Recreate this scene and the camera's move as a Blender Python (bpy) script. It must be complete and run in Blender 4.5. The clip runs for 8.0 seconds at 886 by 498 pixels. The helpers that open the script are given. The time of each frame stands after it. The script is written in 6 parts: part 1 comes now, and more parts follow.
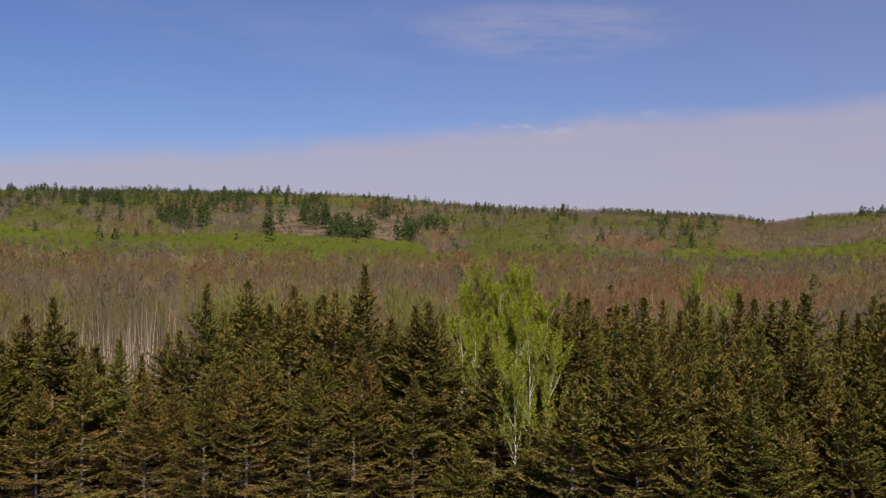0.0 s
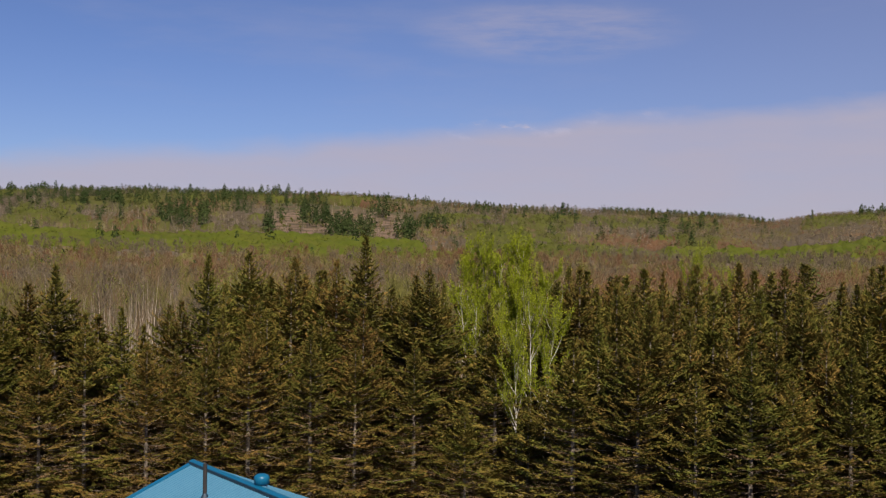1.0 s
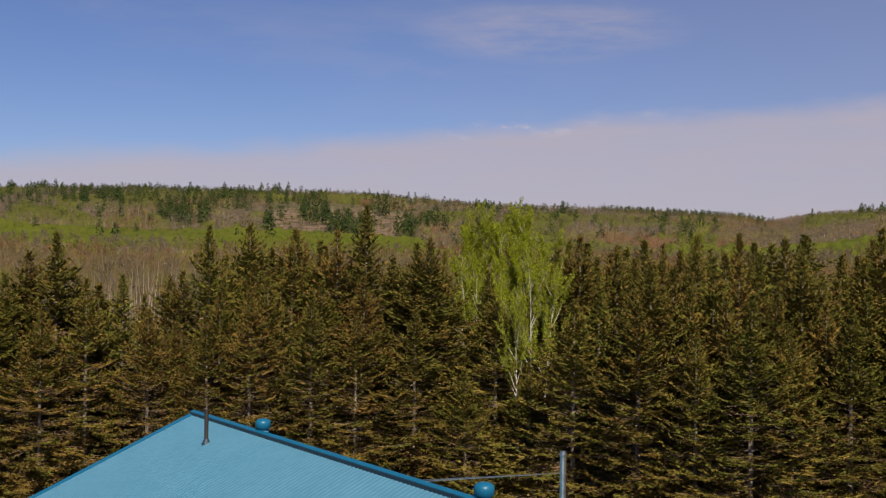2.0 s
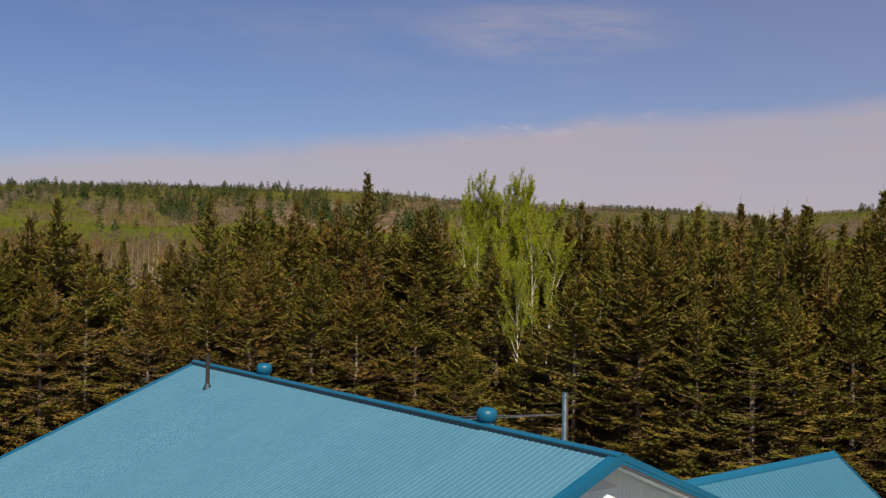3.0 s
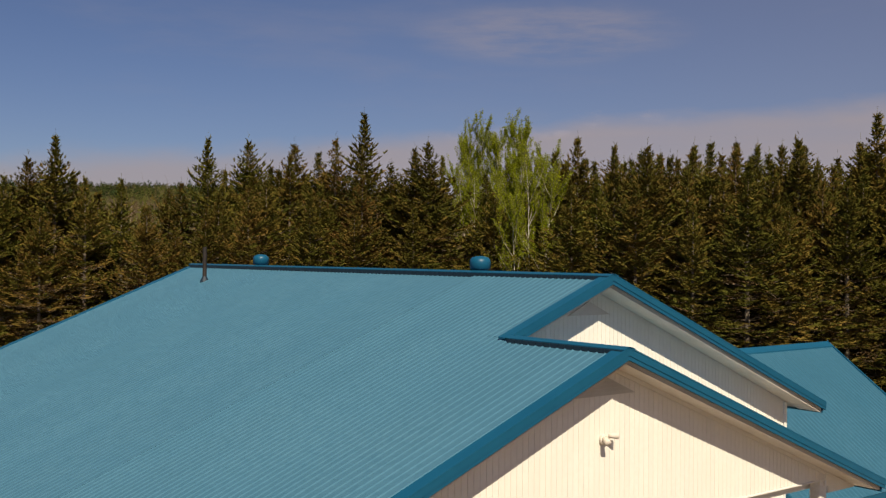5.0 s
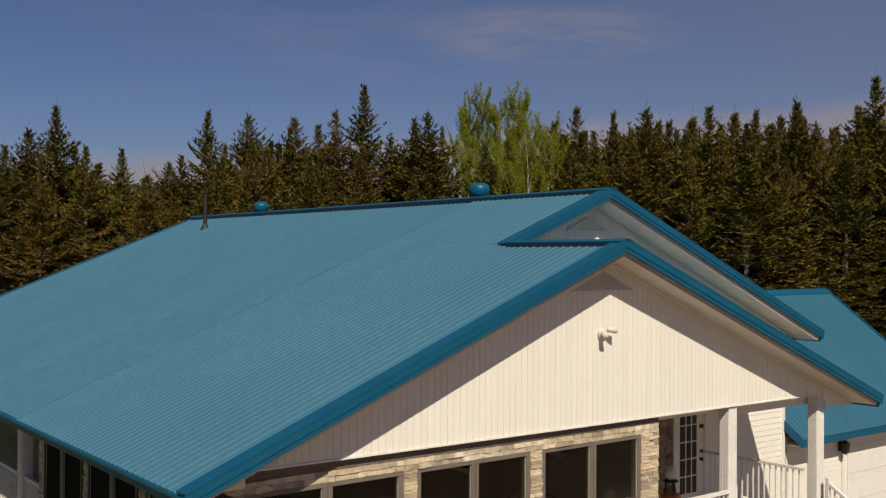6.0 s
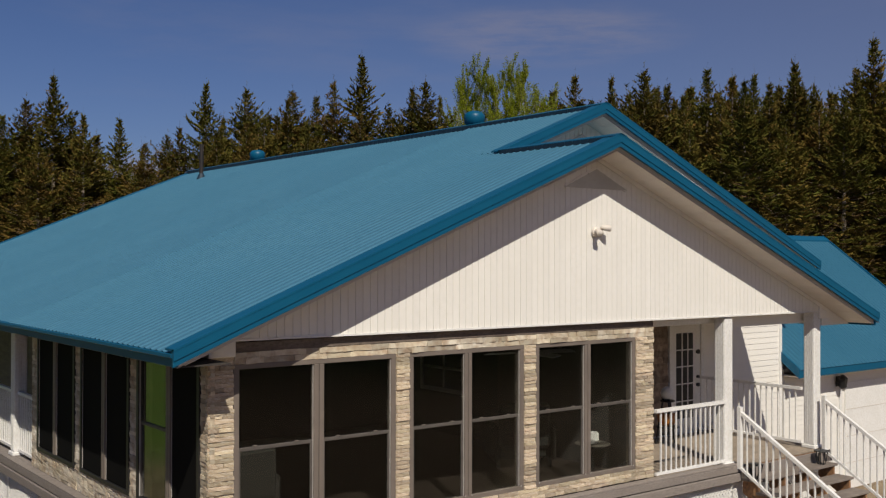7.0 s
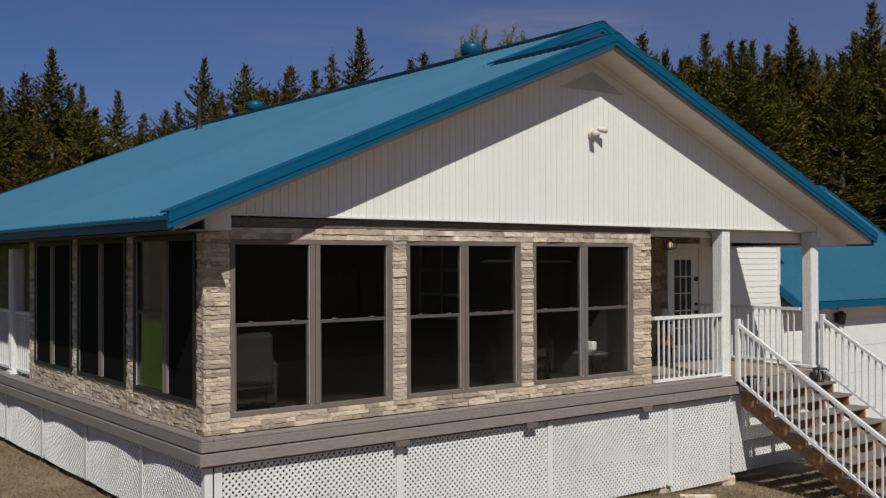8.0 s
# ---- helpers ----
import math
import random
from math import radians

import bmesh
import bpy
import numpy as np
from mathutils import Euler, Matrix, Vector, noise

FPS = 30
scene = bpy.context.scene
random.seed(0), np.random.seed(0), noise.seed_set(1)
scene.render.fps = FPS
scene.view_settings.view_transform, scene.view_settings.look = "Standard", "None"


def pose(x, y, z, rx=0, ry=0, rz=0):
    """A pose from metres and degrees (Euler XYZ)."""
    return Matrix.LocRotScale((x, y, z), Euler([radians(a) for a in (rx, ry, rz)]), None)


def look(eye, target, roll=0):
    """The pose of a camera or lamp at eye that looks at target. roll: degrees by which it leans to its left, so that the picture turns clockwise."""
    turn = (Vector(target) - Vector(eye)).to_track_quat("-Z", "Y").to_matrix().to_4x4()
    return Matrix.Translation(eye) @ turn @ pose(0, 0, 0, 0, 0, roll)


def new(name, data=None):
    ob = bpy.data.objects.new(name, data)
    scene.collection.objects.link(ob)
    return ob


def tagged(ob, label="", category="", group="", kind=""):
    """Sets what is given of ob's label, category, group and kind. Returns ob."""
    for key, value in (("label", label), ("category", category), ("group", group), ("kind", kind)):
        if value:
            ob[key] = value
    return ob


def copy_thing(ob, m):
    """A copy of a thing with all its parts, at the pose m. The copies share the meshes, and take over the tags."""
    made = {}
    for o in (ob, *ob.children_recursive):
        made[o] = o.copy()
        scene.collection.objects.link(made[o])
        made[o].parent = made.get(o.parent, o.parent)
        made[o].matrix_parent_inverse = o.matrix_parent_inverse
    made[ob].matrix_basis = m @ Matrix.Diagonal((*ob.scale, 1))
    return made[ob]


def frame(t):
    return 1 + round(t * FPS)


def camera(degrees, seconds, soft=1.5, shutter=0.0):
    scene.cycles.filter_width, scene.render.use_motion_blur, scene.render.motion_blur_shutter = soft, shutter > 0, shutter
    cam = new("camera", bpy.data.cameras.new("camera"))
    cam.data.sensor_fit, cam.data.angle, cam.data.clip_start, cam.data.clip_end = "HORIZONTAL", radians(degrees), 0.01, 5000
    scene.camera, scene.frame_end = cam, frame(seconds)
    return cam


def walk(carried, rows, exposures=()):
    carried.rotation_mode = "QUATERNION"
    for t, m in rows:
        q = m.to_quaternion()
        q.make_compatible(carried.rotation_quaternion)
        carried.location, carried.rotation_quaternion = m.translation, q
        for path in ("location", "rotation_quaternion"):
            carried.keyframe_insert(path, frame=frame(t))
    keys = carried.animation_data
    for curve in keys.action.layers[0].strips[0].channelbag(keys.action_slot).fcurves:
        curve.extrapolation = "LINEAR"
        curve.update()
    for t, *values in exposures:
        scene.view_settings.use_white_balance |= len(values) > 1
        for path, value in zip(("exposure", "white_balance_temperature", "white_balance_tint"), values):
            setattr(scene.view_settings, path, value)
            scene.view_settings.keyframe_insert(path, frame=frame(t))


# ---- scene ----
cam = camera(47.3, 8.0, soft=1.3)
PATH = [
    (0, (0.029, 0.255, 15.336), (1.256, 1.835, 15.343), 0.6),
    (0.5, (-0.01, 0.212, 14.655), (1.216, 1.792, 14.662), 0.6),
    (1, (-0.095, 0.132, 13.905), (1.132, 1.712, 13.913), 0.6),
    (1.5, (-0.141, 0.07, 13.186), (1.086, 1.65, 13.194), 0.6),
    (3, (-0.138, 0.174, 10.992), (1.089, 1.753, 11.001), 0.8),
    (3.5, (-0.122, 0.145, 10.258), (1.105, 1.725, 10.268), 0.7),
    (4, (-0.105, 0.093, 9.492), (1.122, 1.673, 9.504), 0.6),
    (4.5, (-0.099, 0.016, 8.766), (1.128, 1.595, 8.778), 0.5),
    (6, (-0.153, -0.144, 6.573), (1.074, 1.435, 6.59), 0.3),
    (6.5, (-0.1, -0.147, 5.858), (1.127, 1.432, 5.875), 0.2),
    (7, (-0.027, -0.161, 5.159), (1.199, 1.419, 5.178), 0.1),
    (7.5, (0.035, -0.16, 4.47), (1.261, 1.42, 4.489), -0.1),
    (8, (0.023, -0.175, 3.81), (1.249, 1.406, 3.83), -0.2),
]
EXPOSURES = [(0.0, 0.72, 6550, 12), (1.5, 0.78, 6850, 10), (3.0, 0.70, 7450, 9), (4.5, 0.48, 7850, 8), (6.0, 0.0, 7300, 7), (7.0, -0.08, 6550, 8), (8.0, -0.22, 6100, 8)]
walk(cam, [(t, look(eye, target, roll)) for t, eye, target, roll in PATH], EXPOSURES)

# ---- light ----
SUN = Vector((-0.225, -0.49, 0.545)).normalized()
world = bpy.data.worlds.new("sky")
scene.world = world
world.use_nodes = True
wn, wl = world.node_tree.nodes, world.node_tree.links
wn.clear()


def wmath(op, a, b=None, c=None, clamp=False):
    n = wn.new("ShaderNodeMath")
    n.operation, n.use_clamp = op, clamp
    for k, v in enumerate((a, b, c)):
        if v is None:
            continue
        if isinstance(v, (int, float)):
            n.inputs[k].default_value = v
        else:
            wl.new(v, n.inputs[k])
    return n.outputs[0]


def wdot(vec, axis):
    n = wn.new("ShaderNodeVectorMath")
    n.operation = "DOT_PRODUCT"
    wl.new(vec, n.inputs[0])
    n.inputs[1].default_value = axis
    return n.outputs["Value"]


def wnoise(vec, scale3, scale, detail, rough=0.55):
    m = wn.new("ShaderNodeMapping")
    m.inputs["Scale"].default_value = scale3
    wl.new(vec, m.inputs["Vector"])
    n = wn.new("ShaderNodeTexNoise")
    n.inputs["Scale"].default_value, n.inputs["Detail"].default_value, n.inputs["Roughness"].default_value = scale, detail, rough
    wl.new(m.outputs[0], n.inputs["Vector"])
    return n.outputs["Fac"]


def wsmooth(v, lo, hi):
    n = wn.new("ShaderNodeMapRange")
    n.interpolation_type = "SMOOTHSTEP"
    wl.new(v, n.inputs[0])
    n.inputs[1].default_value, n.inputs[2].default_value = lo, hi
    return n.outputs[0]


sky = wn.new("ShaderNodeTexSky")
sky.sky_type, sky.sun_disc = "NISHITA", False
sky.sun_elevation = math.asin(SUN.z)
sky.sun_rotation = math.atan2(SUN.x, SUN.y)
sky.altitude, sky.air_density, sky.dust_density, sky.ozone_density = 300, 1.0, 0.3, 6.0
coord = wn.new("ShaderNodeTexCoord").outputs["Generated"]
AHEAD, ASIDE = (0.614, 0.789, 0.0), (0.789, -0.614, 0.0)
up, side, ahead = wdot(coord, (0, 0, 1)), wdot(coord, ASIDE), wdot(coord, AHEAD)
wob = wnoise(coord, (1, 1, 3.2), 5.0, 6)
edge = wmath("ADD", wmath("MULTIPLY_ADD", side, 0.080, 0.126), wmath("MULTIPLY", wmath("SUBTRACT", wob, 0.5), 0.05))
bank = wsmooth(wmath("SUBTRACT", edge, up), -0.006, 0.026)
bank = wmath("MULTIPLY", bank, wmath("MULTIPLY_ADD", wnoise(coord, (1, 1, 5), 9.0, 4), 0.35, 0.62))
# a patch of thin streaked cirrus, and small bright heads along the top of the bank
wisp = wsmooth(wnoise(coord, (1.0, 1.0, 6.0), 7.0, 8, 0.6), 0.36, 0.66)
patch = wmath("ADD", wmath("POWER", wmath("DIVIDE", wmath("SUBTRACT", side, 0.098), 0.15), 2.0), wmath("POWER", wmath("DIVIDE", wmath("SUBTRACT", up, 0.214), 0.034), 2.0))
spot = wsmooth(wmath("SUBTRACT", 1.0, patch), 0.0, 0.9)
far_wisp = wmath("MULTIPLY", wsmooth(wnoise(coord, (1.0, 1.0, 5.0), 3.0, 7, 0.6), 0.5, 0.8), 0.16)
wisp = wmath("ADD", wmath("MULTIPLY", wmath("MULTIPLY", wisp, spot), 0.36), far_wisp)
rim = wsmooth(wmath("ABSOLUTE", wmath("SUBTRACT", wmath("SUBTRACT", edge, up), 0.012)), 0.016, 0.002)
puff = wmath("MULTIPLY", wmath("MULTIPLY", rim, wmath("MULTIPLY", wsmooth(side, -0.06, 0.04), wsmooth(side, 0.27, 0.13))), wsmooth(wnoise(coord, (1, 1, 2.6), 26.0, 5), 0.48, 0.68))
veil = wmath("MULTIPLY", wsmooth(side, -0.35, 0.6), 0.21)
cover = wmath("MAXIMUM", wmath("MAXIMUM", bank, wmath("MULTIPLY", puff, 0.8)), wmath("ADD", wisp, veil), clamp=True)
cover = wmath("MULTIPLY", cover, wsmooth(up, -0.05, 0.0))
mix = wn.new("ShaderNodeMix")
mix.data_type = "RGBA"
wl.new(cover, mix.inputs["Factor"])
tint = wn.new("ShaderNodeMix")
tint.data_type, tint.blend_type = "RGBA", "MULTIPLY"
tint.inputs["Factor"].default_value = 1.0
wl.new(sky.outputs[0], tint.inputs["A"])
tint.inputs["B"].default_value = (0.715, 0.70, 0.915, 1)
wl.new(tint.outputs["Result"], mix.inputs["A"])
cloud = wn.new("ShaderNodeMix")
cloud.data_type = "RGBA"
wl.new(puff, cloud.inputs["Factor"])
cloud.inputs["A"].default_value, cloud.inputs["B"].default_value = (4.8, 4.42, 5.4, 1), (6.0, 5.3, 6.1, 1)
wl.new(cloud.outputs["Result"], mix.inputs["B"])
back = wn.new("ShaderNodeBackground")
wl.new(mix.outputs["Result"], back.inputs["Color"])
back.inputs["Strength"].default_value = 0.056
wl.new(back.outputs[0], wn.new("ShaderNodeOutputWorld").inputs["Surface"])

sun = new("sun", bpy.data.lights.new("sun", "SUN"))
sun.data.energy, sun.data.angle, sun.data.color = 4.6, radians(0.5), (1.0, 0.92, 0.80)
sun.matrix_world = look((0, 0, 60), Vector((0, 0, 60)) - SUN)

# ---- materials ----
def material(name, base, rough=0.8, metal=0.0, spec=0.5, second=None, scale=6.0, third=None, fine=60.0, bump=0.0, bump_scale=40.0,
             stretch=(1, 1, 1), vary=0.0, island=0.0, space="Object", translucent=0.0, bump_dist=0.01, vary_hue=0.0):
    """A principled surface: base mixed with second by coarse noise and third by fine noise; vary: brightness by object, island: by piece."""
    m = bpy.data.materials.new(name)
    m.use_nodes = True
    n, l = m.node_tree.nodes, m.node_tree.links
    b = n["Principled BSDF"]
    b.inputs["Roughness"].default_value, b.inputs["Metallic"].default_value = rough, metal
    b.inputs["Specular IOR Level"].default_value = spec
    tc = n.new("ShaderNodeTexCoord").outputs[space]
    mp = n.new("ShaderNodeMapping")
    mp.inputs["Scale"].default_value = stretch
    l.new(tc, mp.inputs["Vector"])

    def noise_tex(s, detail=5):
        t = n.new("ShaderNodeTexNoise")
        t.inputs["Scale"].default_value, t.inputs["Detail"].default_value = s, detail
        l.new(mp.outputs[0], t.inputs["Vector"])
        return t.outputs["Fac"]

    def ramp(v, lo, hi):
        r = n.new("ShaderNodeMapRange")
        r.inputs[1].default_value, r.inputs[2].default_value = lo, hi
        l.new(v, r.inputs[0])
        return r.outputs[0]

    def mixed(f, a, bb):
        x = n.new("ShaderNodeMix")
        x.data_type = "RGBA"
        if isinstance(f, float):
            x.inputs["Factor"].default_value = f
        else:
            l.new(f, x.inputs["Factor"])
        for key, v in (("A", a), ("B", bb)):
            if isinstance(v, tuple):
                x.inputs[key].default_value = (*v, 1)
            else:
                l.new(v, x.inputs[key])
        return x.outputs["Result"]

    col = base
    if second:
        col = mixed(ramp(noise_tex(scale), 0.35, 0.65), col, second)
    if third:
        col = mixed(ramp(noise_tex(fine), 0.42, 0.72), col, third)
    if vary or vary_hue:
        h = n.new("ShaderNodeHueSaturation")
        r = n.new("ShaderNodeObjectInfo").outputs["Random"]
        v = n.new("ShaderNodeMath")
        v.operation = "MULTIPLY_ADD"
        l.new(r, v.inputs[0])
        v.inputs[1].default_value, v.inputs[2].default_value = 2 * vary, 1 - vary
        l.new(v.outputs[0], h.inputs["Value"])
        if vary_hue:
            w = n.new("ShaderNodeMath")
            w.operation = "MULTIPLY_ADD"
            k = n.new("ShaderNodeMath")
            k.operation = "FRACT"
            k2 = n.new("ShaderNodeMath")
            k2.operation = "MULTIPLY"
            l.new(r, k2.inputs[0])
            k2.inputs[1].default_value = 7.31
            l.new(k2.outputs[0], k.inputs[0])
            l.new(k.outputs[0], w.inputs[0])
            w.inputs[1].default_value, w.inputs[2].default_value = 2 * vary_hue, 0.5 - vary_hue
            l.new(w.outputs[0], h.inputs["Hue"])
        if isinstance(col, tuple):
            h.inputs["Color"].default_value = (*col, 1)
        else:
            l.new(col, h.inputs["Color"])
        col = h.outputs[0]
    if island:
        h = n.new("ShaderNodeHueSaturation")
        v = n.new("ShaderNodeMath")
        v.operation = "MULTIPLY_ADD"
        l.new(n.new("ShaderNodeNewGeometry").outputs["Random Per Island"], v.inputs[0])
        v.inputs[1].default_value, v.inputs[2].default_value = 2 * island, 1 - island
        l.new(v.outputs[0], h.inputs["Value"])
        if isinstance(col, tuple):
            h.inputs["Color"].default_value = (*col, 1)
        else:
            l.new(col, h.inputs["Color"])
        col = h.outputs[0]
    if isinstance(col, tuple):
        b.inputs["Base Color"].default_value = (*col, 1)
    else:
        l.new(col, b.inputs["Base Color"])
    if bump:
        bp = n.new("ShaderNodeBump")
        bp.inputs["Strength"].default_value, bp.inputs["Distance"].default_value = bump, bump_dist
        l.new(noise_tex(bump_scale), bp.inputs["Height"])
        l.new(bp.outputs[0], b.inputs["Normal"])
    if translucent:
        tr = n.new("ShaderNodeBsdfTranslucent")
        if isinstance(col, tuple):
            tr.inputs["Color"].default_value = (*col, 1)
        else:
            l.new(col, tr.inputs["Color"])
        ms = n.new("ShaderNodeMixShader")
        ms.inputs[0].default_value = translucent
        l.new(b.outputs[0], ms.inputs[1])
        l.new(tr.outputs[0], ms.inputs[2])
        l.new(ms.outputs[0], n["Material Output"].inputs["Surface"])
    return m


ROOF = material("roof_steel", (0.054, 0.164, 0.250), 0.42, 0.0, 0.34, second=(0.062, 0.176, 0.262), scale=0.5, third=(0.050, 0.154, 0.236), fine=9, bump=0.05, bump_scale=3.0, vary=0.03)
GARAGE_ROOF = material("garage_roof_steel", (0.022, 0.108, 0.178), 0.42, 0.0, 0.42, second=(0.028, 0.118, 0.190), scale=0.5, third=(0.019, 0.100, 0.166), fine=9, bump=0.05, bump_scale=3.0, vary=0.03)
ROOF_OLD = material("older_roof_steel", (0.054, 0.163, 0.249), 0.42, 0.0, 0.34, second=(0.061, 0.174, 0.260), scale=0.9, third=(0.050, 0.154, 0.236), fine=5, bump=0.05, bump_scale=3.0, vary=0.02)
TRIM = material("roof_trim", (0.002, 0.078, 0.156), 0.4, 0.0, 0.3, second=(0.003, 0.086, 0.168), scale=2.0, bump=0.05, bump_scale=8)
TRIM_DARK = material("ridge_closure", (0.004, 0.02, 0.04), 0.6)
SIDING = material("vinyl_siding", (0.81, 0.785, 0.745), 0.5, second=(0.78, 0.755, 0.71), scale=1.2, third=(0.775, 0.75, 0.705), fine=14, bump=0.06, bump_scale=30, vary=0.02)
VENT = material("vent_plastic", (0.55, 0.53, 0.49), 0.6, second=(0.48, 0.46, 0.42), scale=4.0)
SOFFIT = material("soffit", (0.66, 0.61, 0.56), 0.6, second=(0.60, 0.55, 0.5), scale=2.0, bump=0.05)
WHITE = material("white_paint", (0.80, 0.79, 0.78), 0.45, second=(0.75, 0.74, 0.72), scale=3.0, third=(0.68, 0.66, 0.63), fine=30)
LATTICE = material("lattice_vinyl", (0.74, 0.73, 0.72), 0.5, second=(0.66, 0.65, 0.63), scale=1.5)
TAUPE = material("window_frame", (0.175, 0.145, 0.125), 0.5, second=(0.15, 0.125, 0.108), scale=4.0)
TRACK = material("sash_track", (0.42, 0.40, 0.38), 0.45, second=(0.36, 0.345, 0.33), scale=6.0)
INNER_TRIM = material("inner_trim", (0.78, 0.75, 0.70), 0.7, second=(0.70, 0.67, 0.62), scale=6.0)
SASH = material("sash_rail", (0.10, 0.088, 0.08), 0.5, second=(0.08, 0.07, 0.064), scale=6.0)
DECK = material("deck_stain", (0.255, 0.222, 0.200), 0.7, second=(0.225, 0.194, 0.176), scale=2.0, third=(0.18, 0.153, 0.138), fine=18, bump=0.15, bump_scale=25, stretch=(1, 1, 4), vary=0.06)
DECKTOP = material("deck_boards", (0.33, 0.27, 0.21), 0.75, second=(0.27, 0.22, 0.17), scale=2.0, third=(0.2, 0.165, 0.13), fine=20, bump=0.2, vary=0.12)
STRINGER = material("stair_wood", (0.36, 0.185, 0.085), 0.75, second=(0.26, 0.135, 0.065), scale=3.0, third=(0.16, 0.09, 0.05), fine=22, bump=0.2)
TREAD = material("tread_wood", (0.22, 0.185, 0.16), 0.75, second=(0.17, 0.14, 0.12), scale=3.0, bump=0.2, vary=0.1)
STONE = material("ledge_stone", (0.49, 0.405, 0.285), 0.85, second=(0.60, 0.54, 0.44), scale=2.2, third=(0.34, 0.22, 0.13), fine=8, bump=0.4, bump_scale=28, vary=0.36, vary_hue=0.010)
STONE_MANY = material("ledge_stone_rows", (0.47, 0.40, 0.285), 0.85, second=(0.58, 0.53, 0.445), scale=2.5, third=(0.35, 0.25, 0.17), fine=9, bump=0.6, bump_scale=28, island=0.32)
STONE_DARK = material("dark_ledge_stone", (0.21, 0.155, 0.115), 0.85, second=(0.28, 0.22, 0.165), scale=3.0, third=(0.11, 0.075, 0.055), fine=10, bump=0.6, bump_scale=28, island=0.35)
MORTAR = material("stone_backing", (0.30, 0.255, 0.20), 0.9, second=(0.17, 0.14, 0.11), scale=5.0)
WOOD_DARK = material("weathered_beam", (0.13, 0.10, 0.085), 0.8, second=(0.2, 0.16, 0.13), scale=2.5, third=(0.07, 0.055, 0.045), fine=20, stretch=(1, 1, 6), bump=0.3)
# west soffit with the eave's deep shade put into its colour
EAVE_SHADE = material("shaded_soffit", (0.045, 0.037, 0.032), 0.8, second=(0.032, 0.027, 0.024), scale=2.5, third=(0.06, 0.05, 0.042), fine=14)
BLACK = material("black_metal", (0.012, 0.012, 0.013), 0.45, second=(0.02, 0.019, 0.018), scale=8)
PIPE = material("pipe_rust", (0.010, 0.008, 0.008), 0.7, second=(0.022, 0.014, 0.012), scale=6.0)
STEEL = material("flue_steel", (0.55, 0.55, 0.57), 0.28, 1.0, second=(0.42, 0.42, 0.44), scale=5.0)
# sunroom plaster, upholstery, floor and fabric: colours lowered to imitate a dim interior
ROOM = material("dimmed_room_plaster", (0.06, 0.055, 0.052), 0.8, second=(0.045, 0.042, 0.04), scale=2)
COVER = material("dimmed_grey_upholstery", (0.022, 0.021, 0.017), 0.9, second=(0.017, 0.016, 0.013), scale=9, bump=0.2)
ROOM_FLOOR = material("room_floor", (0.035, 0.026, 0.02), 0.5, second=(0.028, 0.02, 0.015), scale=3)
FABRIC = material("dimmed_beige_fabric", (0.105, 0.094, 0.078), 0.9, second=(0.085, 0.075, 0.062), scale=9, bump=0.2)
ORANGE = material("orange_glaze", (0.55, 0.20, 0.03), 0.4, second=(0.42, 0.14, 0.02), scale=8)
BARK = material("spruce_bark", (0.15, 0.115, 0.085), 0.95, second=(0.09, 0.068, 0.05), scale=5, third=(0.22, 0.19, 0.15), fine=14, bump=0.4, vary=0.2)
BIRCH = material("birch_bark", (0.62, 0.57, 0.50), 0.8, second=(0.42, 0.36, 0.30), scale=3.0, third=(0.1, 0.08, 0.07), fine=9, stretch=(1, 1, 0.4))
NEEDLE = material("spruce_needles", (0.132, 0.089, 0.020), 0.8, 0, 0.06, second=(0.154, 0.099, 0.027), scale=0.45, third=(0.080, 0.067, 0.014), fine=1.6, vary=0.22, vary_hue=0.016, island=0.26, translucent=0.10)
NEEDLE_GREEN = material("green_spruce_needles", (0.086, 0.079, 0.015), 0.8, 0, 0.06, second=(0.108, 0.086, 0.018), scale=0.5, third=(0.066, 0.076, 0.014), fine=1.6, vary=0.22, vary_hue=0.014, island=0.26, translucent=0.10)
DEAD_NEEDLE = material("dead_spruce_needles", (0.170, 0.104, 0.048), 0.9, 0, 0.06, second=(0.12, 0.078, 0.042), scale=0.8, vary=0.2, island=0.3)
DEAD = material("dead_twigs", (0.22, 0.165, 0.115), 0.9, second=(0.13, 0.095, 0.065), scale=1.2, vary=0.2, island=0.3)
TWIG = material("birch_twigs", (0.11, 0.085, 0.05), 0.85, second=(0.08, 0.06, 0.04), scale=1.0)
LEAF = material("spring_leaves", (0.262, 0.300, 0.013), 0.65, 0, 0.15, second=(0.205, 0.240, 0.014), scale=0.8, vary=0.08, island=0.3, translucent=0.4)
GLASS = bpy.data.materials.new("window_glass")
GLASS.use_nodes = True
_g = GLASS.node_tree.nodes["Principled BSDF"]
_g.inputs["Base Color"].default_value = (0.45, 0.47, 0.46, 1)
_g.inputs["Roughness"].default_value, _g.inputs["IOR"].default_value, _g.inputs["Transmission Weight"].default_value = 0.02, 1.37, 1.0
GLASS_BARE = GLASS.copy()
GLASS_BARE.name = "bare_window_glass"
GLASS_BARE.node_tree.nodes["Principled BSDF"].inputs["IOR"].default_value = 1.95
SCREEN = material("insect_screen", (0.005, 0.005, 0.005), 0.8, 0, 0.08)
GLOW = bpy.data.materials.new("lantern_bulb")
GLOW.use_nodes = True
_g = GLOW.node_tree.nodes["Principled BSDF"]
_g.inputs["Base Color"].default_value = (0.9, 0.6, 0.25, 1)
_g.inputs["Emission Color"].default_value, _g.inputs["Emission Strength"].default_value = (1.0, 0.5, 0.12, 1), 1.1


